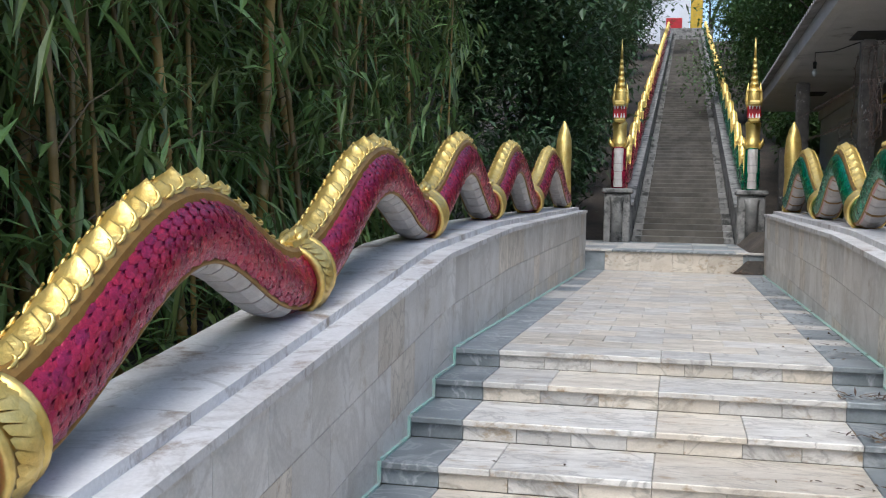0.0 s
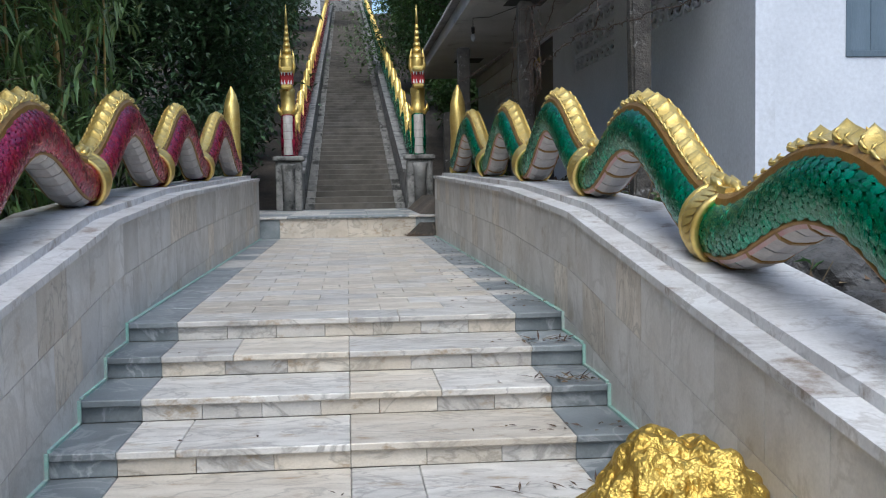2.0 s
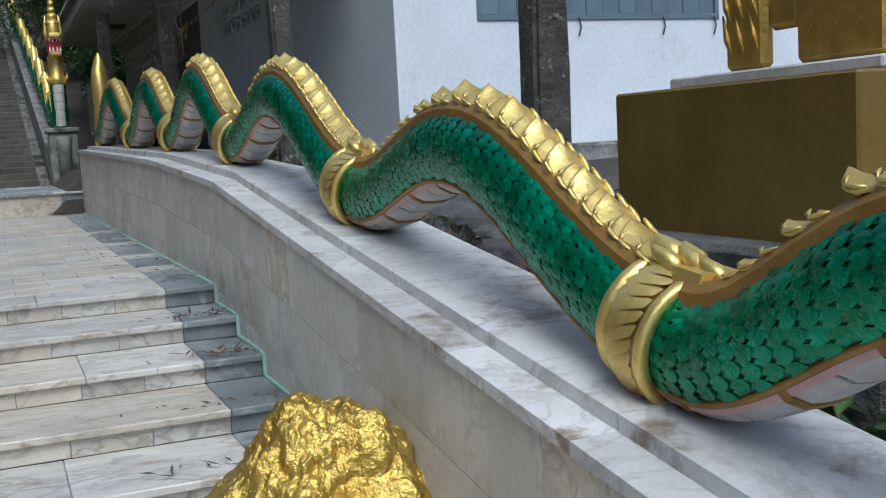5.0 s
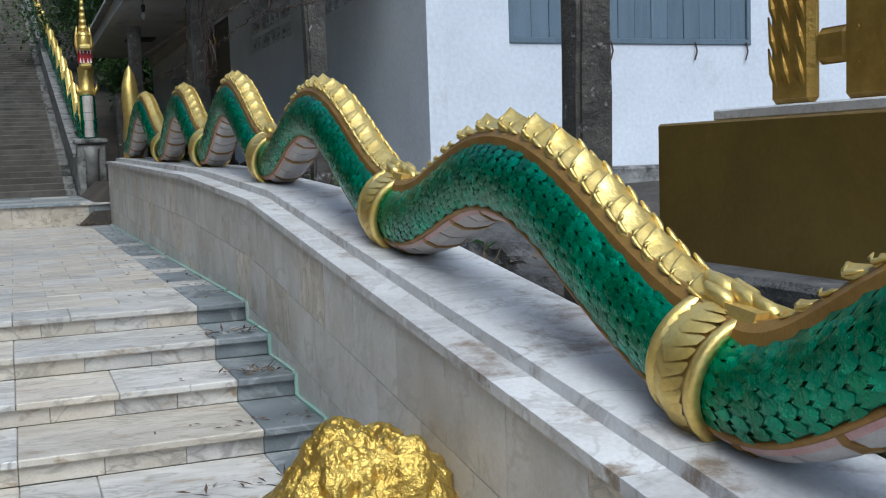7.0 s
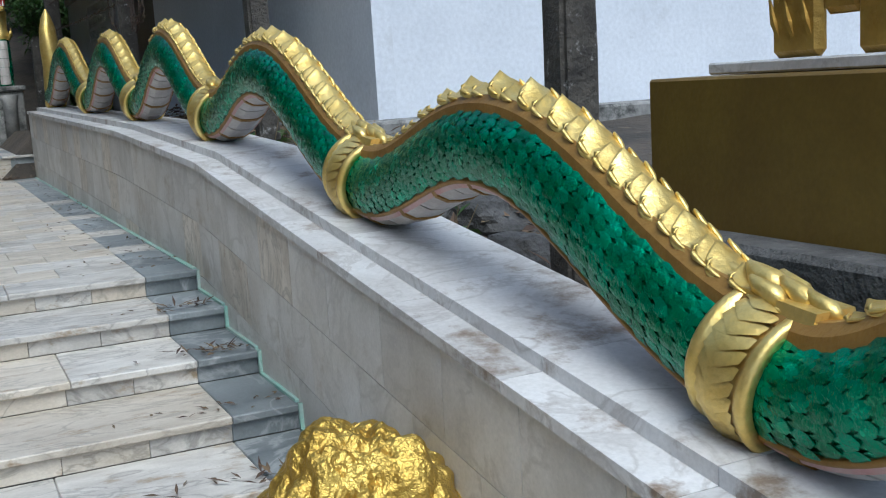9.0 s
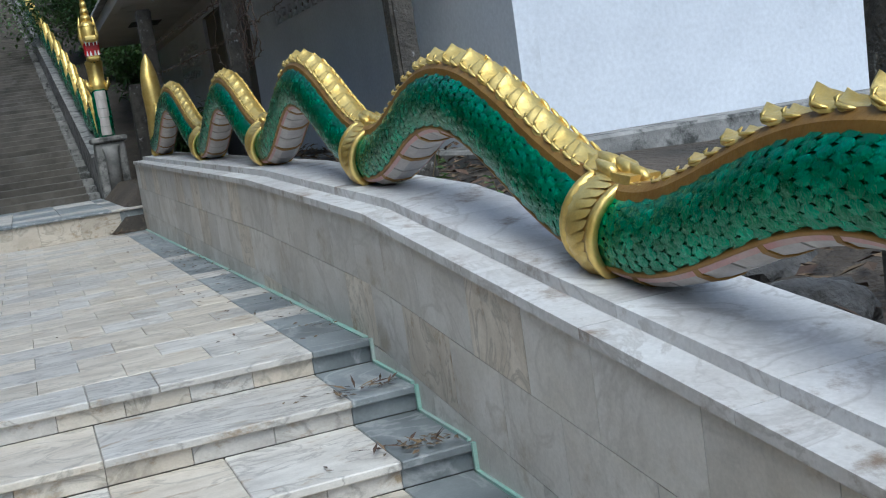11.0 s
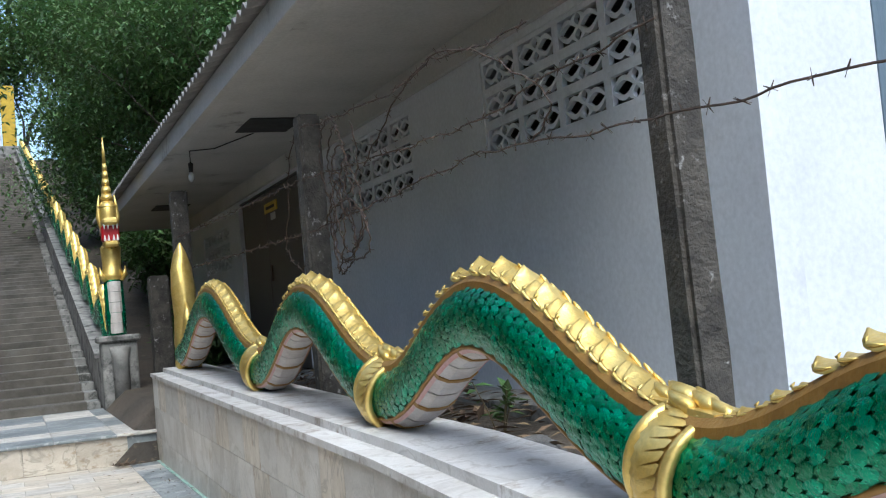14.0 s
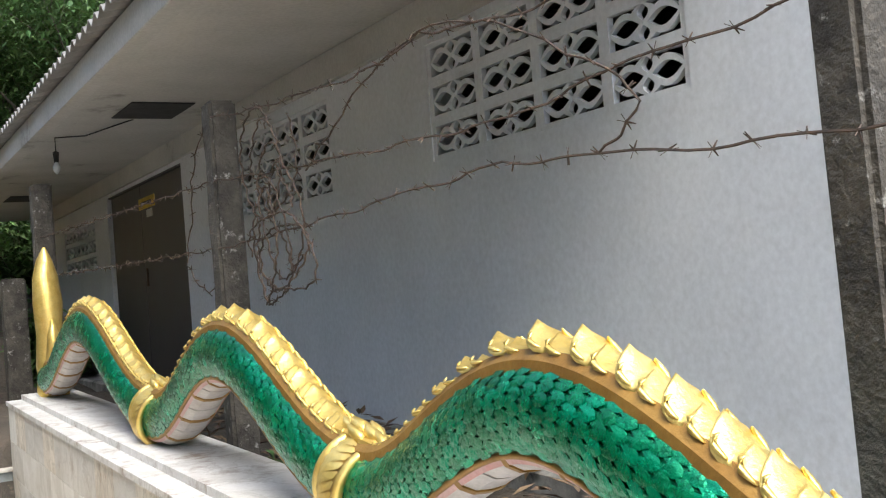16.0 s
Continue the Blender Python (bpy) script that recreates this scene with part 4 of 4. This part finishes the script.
POSTS = [(1.93, -2.25, 0.0, 3.4, 0.14, 0.015, 0.0), (1.85, 0.94, 0.35, 3.2, 0.125, -0.01, 0.012), (1.74, 4.65, 0.45, 1.97, 0.14, 0.0, 0.0), (1.68, 9.6, 0.5, 2.1, 0.17, 0, 0),
         (1.72, 12.0, 0.3, 1.55, 0.24, 0.0, 0.0)]
for p in POSTS:
    post(*p)


def barbed(points, sag, name="barbed_wire", barb=0.10, r=0.0036):
    root = thing(name, "rusty barbed wire strung between the fence posts", "barbed wire", "barbed wires")
    P = []
    for (a, b) in zip(points, points[1:]):
        a, b = Vector(a), Vector(b)
        n = max(3, int((b - a).length / 0.06))
        for i in range(n):
            u = i / n
            q = a.lerp(b, u) - Vector((0, 0, sag * 4 * u * (1 - u)))
            P.append(q + Vector((0.008 * math.sin(i * 1.7), 0, 0.006 * math.sin(i * 0.9))))
    P.append(Vector(points[-1]))
    pieces = [tube(P, r, 5)]
    part("strand", pieces[0], M_WIRE, root)
    rr = random.Random(len(P))
    bs, acc = [], 0.0
    for a, b in zip(P, P[1:]):
        acc += (b - a).length
        if acc > barb:
            acc = 0
            for k in range(2):
                d = Vector((rr.uniform(-1, 1), rr.uniform(-0.4, 0.4), rr.uniform(-1, 1))).normalized() * 0.024
                bs.append(tube([a - d, a + d], [0.001, 0.001], 3))
                bs.append(tube([a - d * 0.1, a + d], [0.0035, 0.0015], 4))
    if bs:
        part("barbs", join(*bs), M_WIRE, root)["kind"] = "stuff"
    return root


barbed([(1.86, -2.18, 1.52), (1.73, -0.54, 1.58), (1.71, 0.17, 1.63), (1.71, 0.93, 1.67), (1.71, 1.64, 1.73), (1.71, 2.08, 1.77), (1.71, 2.76, 1.75), (1.71, 3.23, 1.73), (1.67, 4.57, 1.69), (1.62, 9.5, 1.77)], 0.008)
barbed([(1.75, 0.88, 1.96), (1.71, 1.54, 1.93), (1.71, 2.03, 1.89), (1.71, 2.53, 1.91), (1.71, 3.19, 1.94), (1.67, 4.57, 2.02), (1.62, 9.5, 2.11)], 0.006)
barbed([(1.71, 1.6, 2.15), (1.71, 2.13, 2.19), (1.71, 2.51, 2.25), (1.71, 2.76, 2.21), (1.71, 3.47, 2.24), (1.67, 4.57, 2.33)], 0.012)
barbed([(1.70, 3.5, 1.93), (1.71, 3.22, 2.06), (1.71, 2.95, 2.17), (1.71, 2.67, 2.23), (1.71, 2.43, 2.25), (1.71, 2.13, 2.19), (1.71, 1.89, 2.09), (1.71, 1.74, 2.0), (1.71, 1.58, 1.93), (1.71, 1.47, 1.83), (1.71, 1.55, 1.76), (1.71, 1.64, 1.73)], 0.0)
barbed([(1.64, 4.61, 2.29), (1.66, 4.95, 2.06), (1.68, 5.02, 1.9), (1.68, 5.19, 1.64), (1.68, 4.98, 1.52), (1.68, 4.83, 1.48), (1.68, 4.61, 1.53)], 0.0)
for k, (cy, cz, ry, rz) in enumerate(((3.74, 1.60, 0.38, 0.21), (3.92, 1.66, 0.24, 0.33), (3.90, 2.02, 0.32, 0.27), (3.72, 1.80, 0.22, 0.30))):
    pts = []
    for i in range(34):
        a = i * 0.36 + 1.3 * k
        g = 1 - 0.012 * i + 0.10 * math.sin(2.3 * a + k)
        pts.append((1.67 - 0.025 * math.sin(a * 0.7 + k), cy + ry * g * math.cos(a) + 0.03 * math.sin(3.1 * a), cz + rz * g * math.sin(a) + 0.02 * math.cos(2.7 * a)))
    barbed(pts, 0, "wire_coil", 0.14, 0.0042)["label"] = "loose tangled coil of rusty barbed wire"


# ---- gilded plinth with a statue base ----
plinth = thing("plinth", "ochre-gold painted masonry plinth on a concrete kerb", "plinth")
part("block", box(2.10, 5.2, -3.57, -2.455, 0.30, 0.815, 0.008), M_OCHRE, plinth)
part("kerb", box(1.95, 5.4, -3.80, -2.25, -0.1, 0.365, 0.02), M_ROCK, plinth, "mossy concrete kerb")
part("top_slab", box(2.24, 5.1, -3.51, -2.575, 0.818, 0.855, 0.006), M_COPING, plinth, "pale marble slab")
statue = bmesh.new()
for x0, x1, y0, y1, z0, z1 in ((2.31, 2.36, -3.0, -2.80, 0.886, 2.2), (2.30, 2.37, -3.50, -3.14, 0.886, 2.2), (2.32, 2.355, -3.14, -3.0, 1.0, 1.11), (2.32, 2.355, -3.14, -3.0, 1.55, 2.2)):
    box(x0, x1, y0, y1, z0, z1, 0.02, statue)
for k in range(9):
    z = 0.93 + k * 0.10
    for y in (-2.82, -2.88, -2.95, -3.2, -3.3, -3.4):
        v, f = tube([(2.32, y - 0.02, z), (2.308, y - 0.005, z + 0.06), (2.312, y + 0.02, z + 0.14)], [0.009, 0.012, 0.003], 5)
        V = [statue.verts.new(q) for q in v]
        for q in f:
            statue.faces.new([V[i] for i in q])
for v in statue.verts:
    v.co += Vector((0.02, 0.05, -0.03))
tagged(put("gold_statue", statue, M_STATUE), "gilded statue legs with flame ornament on the plinth", "statue")


# ---- gilded boulder on the steps ----
def boulder(name, at, size, material, label, seed, sub=5, rough=0.28, peak=0.0):
    bm = bmesh.new()
    bmesh.ops.create_icosphere(bm, subdivisions=sub, radius=1)
    for v in bm.verts:
        c = v.co.copy()
        n = noise.noise(c * 1.3 + Vector((seed, 0, 0))) * rough + abs(noise.noise(c * 2.6 + Vector((0, seed, 0)))) * rough * 0.55 + noise.noise(c * 7 + Vector((0, seed, 3))) * rough * 0.16 + noise.noise(c * 16) * rough * 0.06
        k = 1 + n
        slim = 1 - peak * c.z
        v.co = Vector((c.x * size[0] * slim, c.y * size[1] * slim, c.z * size[2])) * k
    ob = put(name, bm, material, smooth=False)
    ob.location = at
    return tagged(ob, label, "rock")


boulder("gold_boulder", (0.92, -2.72, -0.335), (0.325, 0.28, 0.335), M_GOLDROCK, "rough boulder painted bright gold on the steps", 1.7, 6, 0.30, 0.30)
for i, (x, y, z, s) in enumerate(((2.3, -1.0, 0.2, 0.3), (2.2, -0.3, 0.25, 0.24), (2.05, -1.7, 0.1, 0.2), (2.5, 0.2, 0.3, 0.25), (1.98, 0.35, 0.3, 0.13), (2.7, -0.7, 0.25, 0.35), (2.1, 2.6, 0.42, 0.16), (1.95, -0.75, 0.14, 0.12))):
    boulder("rock", (x, y, z), (s, s * 0.9, s * 0.75), M_ROCK, "dark rough rock behind the parapet", i * 3.1, 4, 0.35)["group"] = "rocks behind the parapet"


# ---- plants ----
def blades(spots, length, width, seed, droop=0.5):
    """Narrow folded leaves at spots (place, direction), as one mesh."""
    r = random.Random(seed)
    vs, fs = [], []
    for p, d in spots:
        L = length * r.uniform(0.6, 1.2)
        w = width * r.uniform(0.7, 1.2)
        d = d.normalized()
        s = d.cross(Vector((r.uniform(-0.4, 0.4), r.uniform(-0.4, 0.4), 1))).normalized()
        n = s.cross(d)
        o = len(vs)
        tip = p + d * L - Vector((0, 0, droop * L * 0.5))
        mid = p + d * L * 0.45 - Vector((0, 0, droop * L * 0.10))
        vs += [p, mid + s * w * 0.5 + n * w * 0.12, mid - n * w * 0.05, mid - s * w * 0.5 + n * w * 0.12, tip]
        fs += [(o, o + 1, o + 2), (o, o + 2, o + 3), (o + 1, o + 4, o + 2), (o + 2, o + 4, o + 3)]
    return vs, fs


def bamboo_clump(x, y, n, spread, seed, height=7.5, leaves=2600, leafmat=None):
    r = random.Random(seed)
    zb = ground_z(x, y)
    root = thing("bamboo_clump", "dense clump of yellow-green bamboo with drooping leaves", "bamboo", "bamboo thicket", (x, y, zb))
    spots, twigs = [], []
    for i in range(n):
        a, q = r.uniform(0, 6.28), spread * math.sqrt(r.random())
        bx, by = q * math.cos(a), q * math.sin(a)
        h = height * r.uniform(0.6, 1.1)
        lx, ly = r.uniform(-0.22, 0.07), r.uniform(-0.2, 0.2)
        rad = r.choice((0.012, 0.016, 0.022, 0.03, 0.04))
        pts, rads, k = [], [], 0
        node = 0.30
        nn = int(h / node)
        for k in range(nn + 1):
            z = k * node
            c = Vector((bx + lx * z + 0.012 * lx * z * z, by + ly * z + 0.012 * ly * z * z, z - 0.15))
            rr_ = rad * (1 - 0.75 * k / (nn + 1))
            for dz, f in ((-0.012, 1.0), (0.0, 1.22), (0.012, 1.0)):
                pts.append(c + Vector((0, 0, dz)))
                rads.append(rr_ * f)
            if k > 2 and r.random() < 0.8:
                d = Vector((r.uniform(-1, 1), r.uniform(-1, 1), r.uniform(0.0, 0.9))).normalized()
                e = c + d * r.uniform(0.3, 1.1)
                if x + e.x > -1.9:
                    continue
                m = c.lerp(e, 0.5) + Vector((0, 0, 0.06))
                twigs.append(tube([c, m, e], [0.006, 0.004, 0.0015], 4, False))
                for _ in range(r.randint(4, 9)):
                    u = r.uniform(0.25, 1)
                    spots.append((c.lerp(e, u) + Vector((0, 0, 0.05 * (1 - u))), d + Vector((r.uniform(-0.9, 0.9), r.uniform(-0.9, 0.9), r.uniform(-0.9, 0.3)))))
        part("culm", tube(pts, rads, 9), M_CULM, root, smooth=True)
    while len(spots) < leaves:
        c = Vector((r.gauss(0, spread * 0.9), r.gauss(0, spread * 0.9), 0.1 + r.random() ** 1.25 * height * 0.9))
        d = Vector((r.uniform(-1, 1), r.uniform(-1, 1), r.uniform(-0.8, 0.4)))
        for _ in range(r.randint(4, 8)):
            spots.append((c + Vector((r.uniform(-0.12, 0.12), r.uniform(-0.12, 0.12), r.uniform(-0.12, 0.12))), d + Vector((r.uniform(-0.8, 0.8), r.uniform(-0.8, 0.8), r.uniform(-0.7, 0.3)))))
    spots = [(p, Vector((min(d.x, 0.15), d.y, d.z)) if x + p.x > -2.1 else d) for p, d in spots if x + p.x < -1.85]
    part("twigs", join(*twigs), M_TWIG, root)["kind"] = "stuff"
    part("foliage", blades(spots, 0.25, 0.036, seed), leafmat or M_LEAF, root)["kind"] = "stuff"


r = random.Random(21)
k = 0
for x, ys_, n, lv in ((-2.7, (-4.6, -3.2, -1.8, -0.5, 0.8, 2.2, 3.8), 10, 5200), (-3.9, (-4.5, -2.6, -0.8, 1.0, 2.8, 4.6, 6.4), 12, 8500), (-5.6, (-4, -1.2, 1.5, 4.2, 7.0, 9.8), 9, 10000),
                      (-7.8, (-3.5, 0.5, 4.5, 8.5, 12.5), 8, 7000)):
    for y in ys_:
        k += 1
        # rear rows take the darker leaf, with the thicket's shade in its colour
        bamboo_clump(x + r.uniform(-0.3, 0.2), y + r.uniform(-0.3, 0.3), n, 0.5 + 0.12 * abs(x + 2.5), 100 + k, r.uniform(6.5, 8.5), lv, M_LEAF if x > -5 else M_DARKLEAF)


def tree(x, y, h, crown, seed, leafmat, leaves=9000, leaf=0.10, base=None, lean=(0, 0), group="hillside trees", label="leafy green tree with slender grey limbs"):
    r = random.Random(seed)
    zb = ground_z(x, y) if base is None else base
    root = thing("tree", label, "tree", group, (x, y, zb))
    limbs, spots = [], []

    def grow(p, d, L, rad, depth):
        pts, rads = [p], [rad]
        for i in range(5):
            d = (d + Vector((r.gauss(0, 0.16), r.gauss(0, 0.16), r.gauss(0.03, 0.1)))).normalized()
            p = p + d * L / 5
            pts.append(p)
            rads.append(rad * (1 - 0.13 * (i + 1)))
            if depth > 0 and i >= 1:
                dd = (d + Vector((r.uniform(-1.1, 1.1), r.uniform(-1.1, 1.1), r.uniform(-0.2, 0.7)))).normalized()
                grow(p, dd, L * r.uniform(0.5, 0.75), rads[-1] * 0.6, depth - 1)
            if depth <= 1:
                ends.append((p, d))
        limbs.append((tube(pts, rads, 7 if rad > 0.03 else 4), depth))

    ends = []
    grow(Vector((0, 0, -0.2)), Vector((lean[0], lean[1], 1)), h * 0.55, 0.05 * h ** 0.55, 3)
    part("trunk", limbs[-1][0], M_BARK, root, smooth=True)
    part("limbs", join(*[l for l, _ in limbs[:-1]]), M_BARK, root, smooth=True)["kind"] = "stuff"
    per = max(2, leaves // len(ends))
    for p, d in ends:
        for _ in range(per):
            o = Vector((r.gauss(0, 0.22), r.gauss(0, 0.22), r.gauss(0, 0.18))) * crown
            spots.append((p + o, Vector((r.uniform(-1, 1), r.uniform(-1, 1), r.uniform(-0.6, 0.4)))))
    part("crown", blades(spots, leaf * 1.5, leaf * 0.75, seed), leafmat, root)["kind"] = "stuff"


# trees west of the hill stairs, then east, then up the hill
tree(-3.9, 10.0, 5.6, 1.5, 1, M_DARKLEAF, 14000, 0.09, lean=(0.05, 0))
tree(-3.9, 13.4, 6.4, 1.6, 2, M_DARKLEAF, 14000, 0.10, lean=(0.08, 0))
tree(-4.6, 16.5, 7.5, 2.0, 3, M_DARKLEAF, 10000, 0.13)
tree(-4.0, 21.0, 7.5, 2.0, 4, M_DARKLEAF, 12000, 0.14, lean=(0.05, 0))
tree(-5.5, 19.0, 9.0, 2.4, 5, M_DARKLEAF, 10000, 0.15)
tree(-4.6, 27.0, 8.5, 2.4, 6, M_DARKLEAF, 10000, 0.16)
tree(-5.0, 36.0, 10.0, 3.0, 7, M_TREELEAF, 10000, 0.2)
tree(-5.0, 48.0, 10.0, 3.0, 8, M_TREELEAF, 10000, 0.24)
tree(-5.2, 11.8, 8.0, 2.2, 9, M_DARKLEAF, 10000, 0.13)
tree(4.1, 21.0, 6.5, 2.0, 11, M_TREELEAF, 15000, 0.09)
tree(5.6, 23.5, 8.0, 2.4, 12, M_TREELEAF, 15000, 0.09)
tree(5.0, 28.0, 7.0, 2.2, 13, M_TREELEAF, 15000, 0.10)
tree(6.8, 30.0, 9.0, 2.6, 14, M_TREELEAF, 15000, 0.11)
tree(5.2, 37.0, 8.0, 2.6, 15, M_TREELEAF, 15000, 0.12)
tree(7.0, 41.0, 10.0, 3.0, 16, M_TREELEAF, 15000, 0.15)
tree(5.6, 49.0, 9.0, 3.0, 17, M_TREELEAF, 15000, 0.16)
tree(9.8, 21.0, 9.0, 2.6, 18, M_TREELEAF, 15000, 0.11)
tree(9.0, 52.0, 11.0, 3.2, 19, M_TREELEAF, 15000, 0.17)


tree(-7.0, 66.0, 11.0, 3.2, 31, M_TREELEAF, 12000, 0.26)
tree(1.0, 72.0, 13.0, 3.6, 32, M_TREELEAF, 14000, 0.28)
tree(7.5, 67.0, 11.0, 3.2, 33, M_TREELEAF, 12000, 0.26)
tree(12.5, 34.0, 11.0, 3.0, 34, M_TREELEAF, 16000, 0.16)
tree(6.2, 20.2, 8.0, 2.2, 35, M_TREELEAF, 15000, 0.10)
tree(4.4, 24.5, 6.5, 2.0, 36, M_TREELEAF, 15000, 0.09)
tree(7.0, 33.0, 9.0, 2.6, 37, M_TREELEAF, 15000, 0.12)



def bush(x, y, w, h, seed, leafmat, n=2600, leaf=0.10):
    r = random.Random(seed)
    root = thing("bush", "dense dark green bush beside the hill stairs", "bush", "bushes along the hill stairs", (x, y, ground_z(x, y)))
    stems, spots = [], []
    for i in range(16):
        e = Vector((r.uniform(-1, 1) * w, r.uniform(-1, 1) * w, h * r.uniform(0.5, 1)))
        stems.append(tube([Vector((0, 0, -0.1)), e * 0.5 + Vector((0, 0, 0.1)), e], [0.02, 0.012, 0.004], 5))
        for _ in range(n // 16):
            u = r.uniform(0.2, 1.05)
            spots.append((e * u + Vector((r.gauss(0, 0.22), r.gauss(0, 0.22), r.gauss(0, 0.18))) * w, Vector((r.uniform(-1, 1), r.uniform(-1, 1), r.uniform(-0.6, 0.4)))))
    part("stems", join(*stems), M_BARK, root)["kind"] = "stuff"
    part("foliage", blades(spots, leaf * 1.5, leaf * 0.6, seed), leafmat, root)["kind"] = "stuff"


for i, (x, y, w, h) in enumerate(((-2.4, 10.2, 0.8, 2.0), (-2.3, 12.4, 0.8, 2.2), (-2.5, 14.5, 1.0, 2.4), (-2.4, 17.0, 1.0, 2.6), (-2.6, 20.0, 1.2, 2.8), (-2.8, 24.0, 1.4, 3.2), (-3.0, 29.0, 1.6, 3.6), (-3.2, 35.0, 1.8, 4.0),
                                  (-3.4, 42.0, 2.0, 4.5), (-3.6, 50.0, 2.2, 5.0), (-3.4, 58.0, 2.2, 6.0), (2.9, 19.6, 0.9, 1.8), (2.9, 23.0, 1.1, 2.4), (3.0, 28.0, 1.3, 2.8), (3.2, 34.0, 1.6, 3.4), (3.4, 42.0, 1.8, 4.0), (3.6, 50.0, 2.0, 4.6), (3.9, 58.0, 2.2, 6.0),
                                  (-3.4, 8.2, 0.9, 1.9), (2.5, 14.0, 0.5, 0.9))):
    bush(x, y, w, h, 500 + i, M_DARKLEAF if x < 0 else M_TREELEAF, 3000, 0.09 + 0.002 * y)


# undergrowth and litter
def shrub(x, y, h, n, seed, leafmat=M_LEAF):
    r = random.Random(seed)
    z = ground_z(x, y)
    root = thing("weed", "small green weed growing behind the parapet", "plant", "weeds behind the parapet", (x, y, z))
    stems, spots = [], []
    for i in range(n):
        d = Vector((r.uniform(-0.5, 0.5), r.uniform(-0.5, 0.5), 1))
        e = d * h * r.uniform(0.5, 1)
        stems.append(tube([Vector((0, 0, -0.05)), e * 0.5, e], [0.005, 0.004, 0.002], 4))
        for _ in range(8):
            spots.append((e * r.uniform(0.3, 1), Vector((r.uniform(-1, 1), r.uniform(-1, 1), r.uniform(-0.2, 0.6)))))
    part("stems", join(*stems), M_TWIG, root)["kind"] = "stuff"
    part("leaves", blades(spots, 0.10, 0.045, seed, 0.3), leafmat, root)["kind"] = "stuff"


for i, (x, y, h) in enumerate(((1.78, -1.55, 0.35), (1.86, -0.25, 0.28), (2.1, 0.5, 0.35), (1.85, -3.1, 0.40), (2.0, -3.6, 0.35), (1.82, -3.9, 0.4), (2.1, 1.5, 0.35), (2.3, 3.4, 0.3), (1.9, 4.6, 0.3), (2.4, -1.9, 0.4), (2.2, -2.2, 0.42), (1.8, 0.9, 0.5))):
    shrub(x, y, h, 5, 300 + i, M_TREELEAF)

r = random.Random(77)
spots = []
for _ in range(2600):
    x, y = r.choice((r.uniform(1.68, 2.9), r.uniform(1.68, 2.9), r.uniform(-6, -1.68))), r.uniform(-5, 9)
    spots.append((Vector((x, y, ground_z(x, y) + 0.05 + r.uniform(0, 0.04))), Vector((r.uniform(-1, 1), r.uniform(-1, 1), r.uniform(-0.1, 0.35)))))
tagged(put("leaf_litter", blades(spots, 0.12, 0.045, 5, 0.1), M_LEAFLITTER), "brown dry leaves littering the soil", "leaf litter", kind="stuff")
spots = []
for _ in range(420):
    side = r.random()
    y = r.uniform(0.2, 8.3) if side < 0.55 else -TREAD * r.randint(0, 6) - r.uniform(0.35, 0.47)
    x = HALF - abs(r.gauss(0.02, 0.16)) - 0.02 if r.random() < 0.6 else r.uniform(-1.1, 1.1) if r.random() < 0.22 else HALF - r.random() * 0.5 - 0.03
    spots.append((Vector((x, y, (0.0 if y > 0 else step_z(y)) + 0.006)), Vector((r.uniform(-1, 1), r.uniform(-1, 1), 0.08))))
tagged(put("fallen_leaves", blades(spots, 0.04, 0.012, 6, 0.05), M_LEAFLITTER), "dry leaf scraps scattered over the marble steps", "leaf litter", kind="stuff")
spots = []
for cx, cy, n in ((0.98, -0.95, 26), (0.92, -2.0, 22), (0.85, 8.25, 60), (1.02, 0.25 - 0.7, 18), (0.55, -1.97, 3)):
    for _ in range(n):
        x, y = min(1.12, cx + r.gauss(0, 0.07)), cy + r.gauss(0, 0.035)
        spots.append((Vector((x, y, (0.0 if y > 0 else step_z(y)) + 0.008 + r.random() * 0.012)), Vector((r.uniform(-1, 1), r.uniform(-1, 1), 0.2))))
tagged(put("leaf_pile", blades(spots, 0.09, 0.014, 9, 0.1), M_LEAFLITTER), "little heaps of dry twigs and leaves", "leaf litter", kind="stuff")
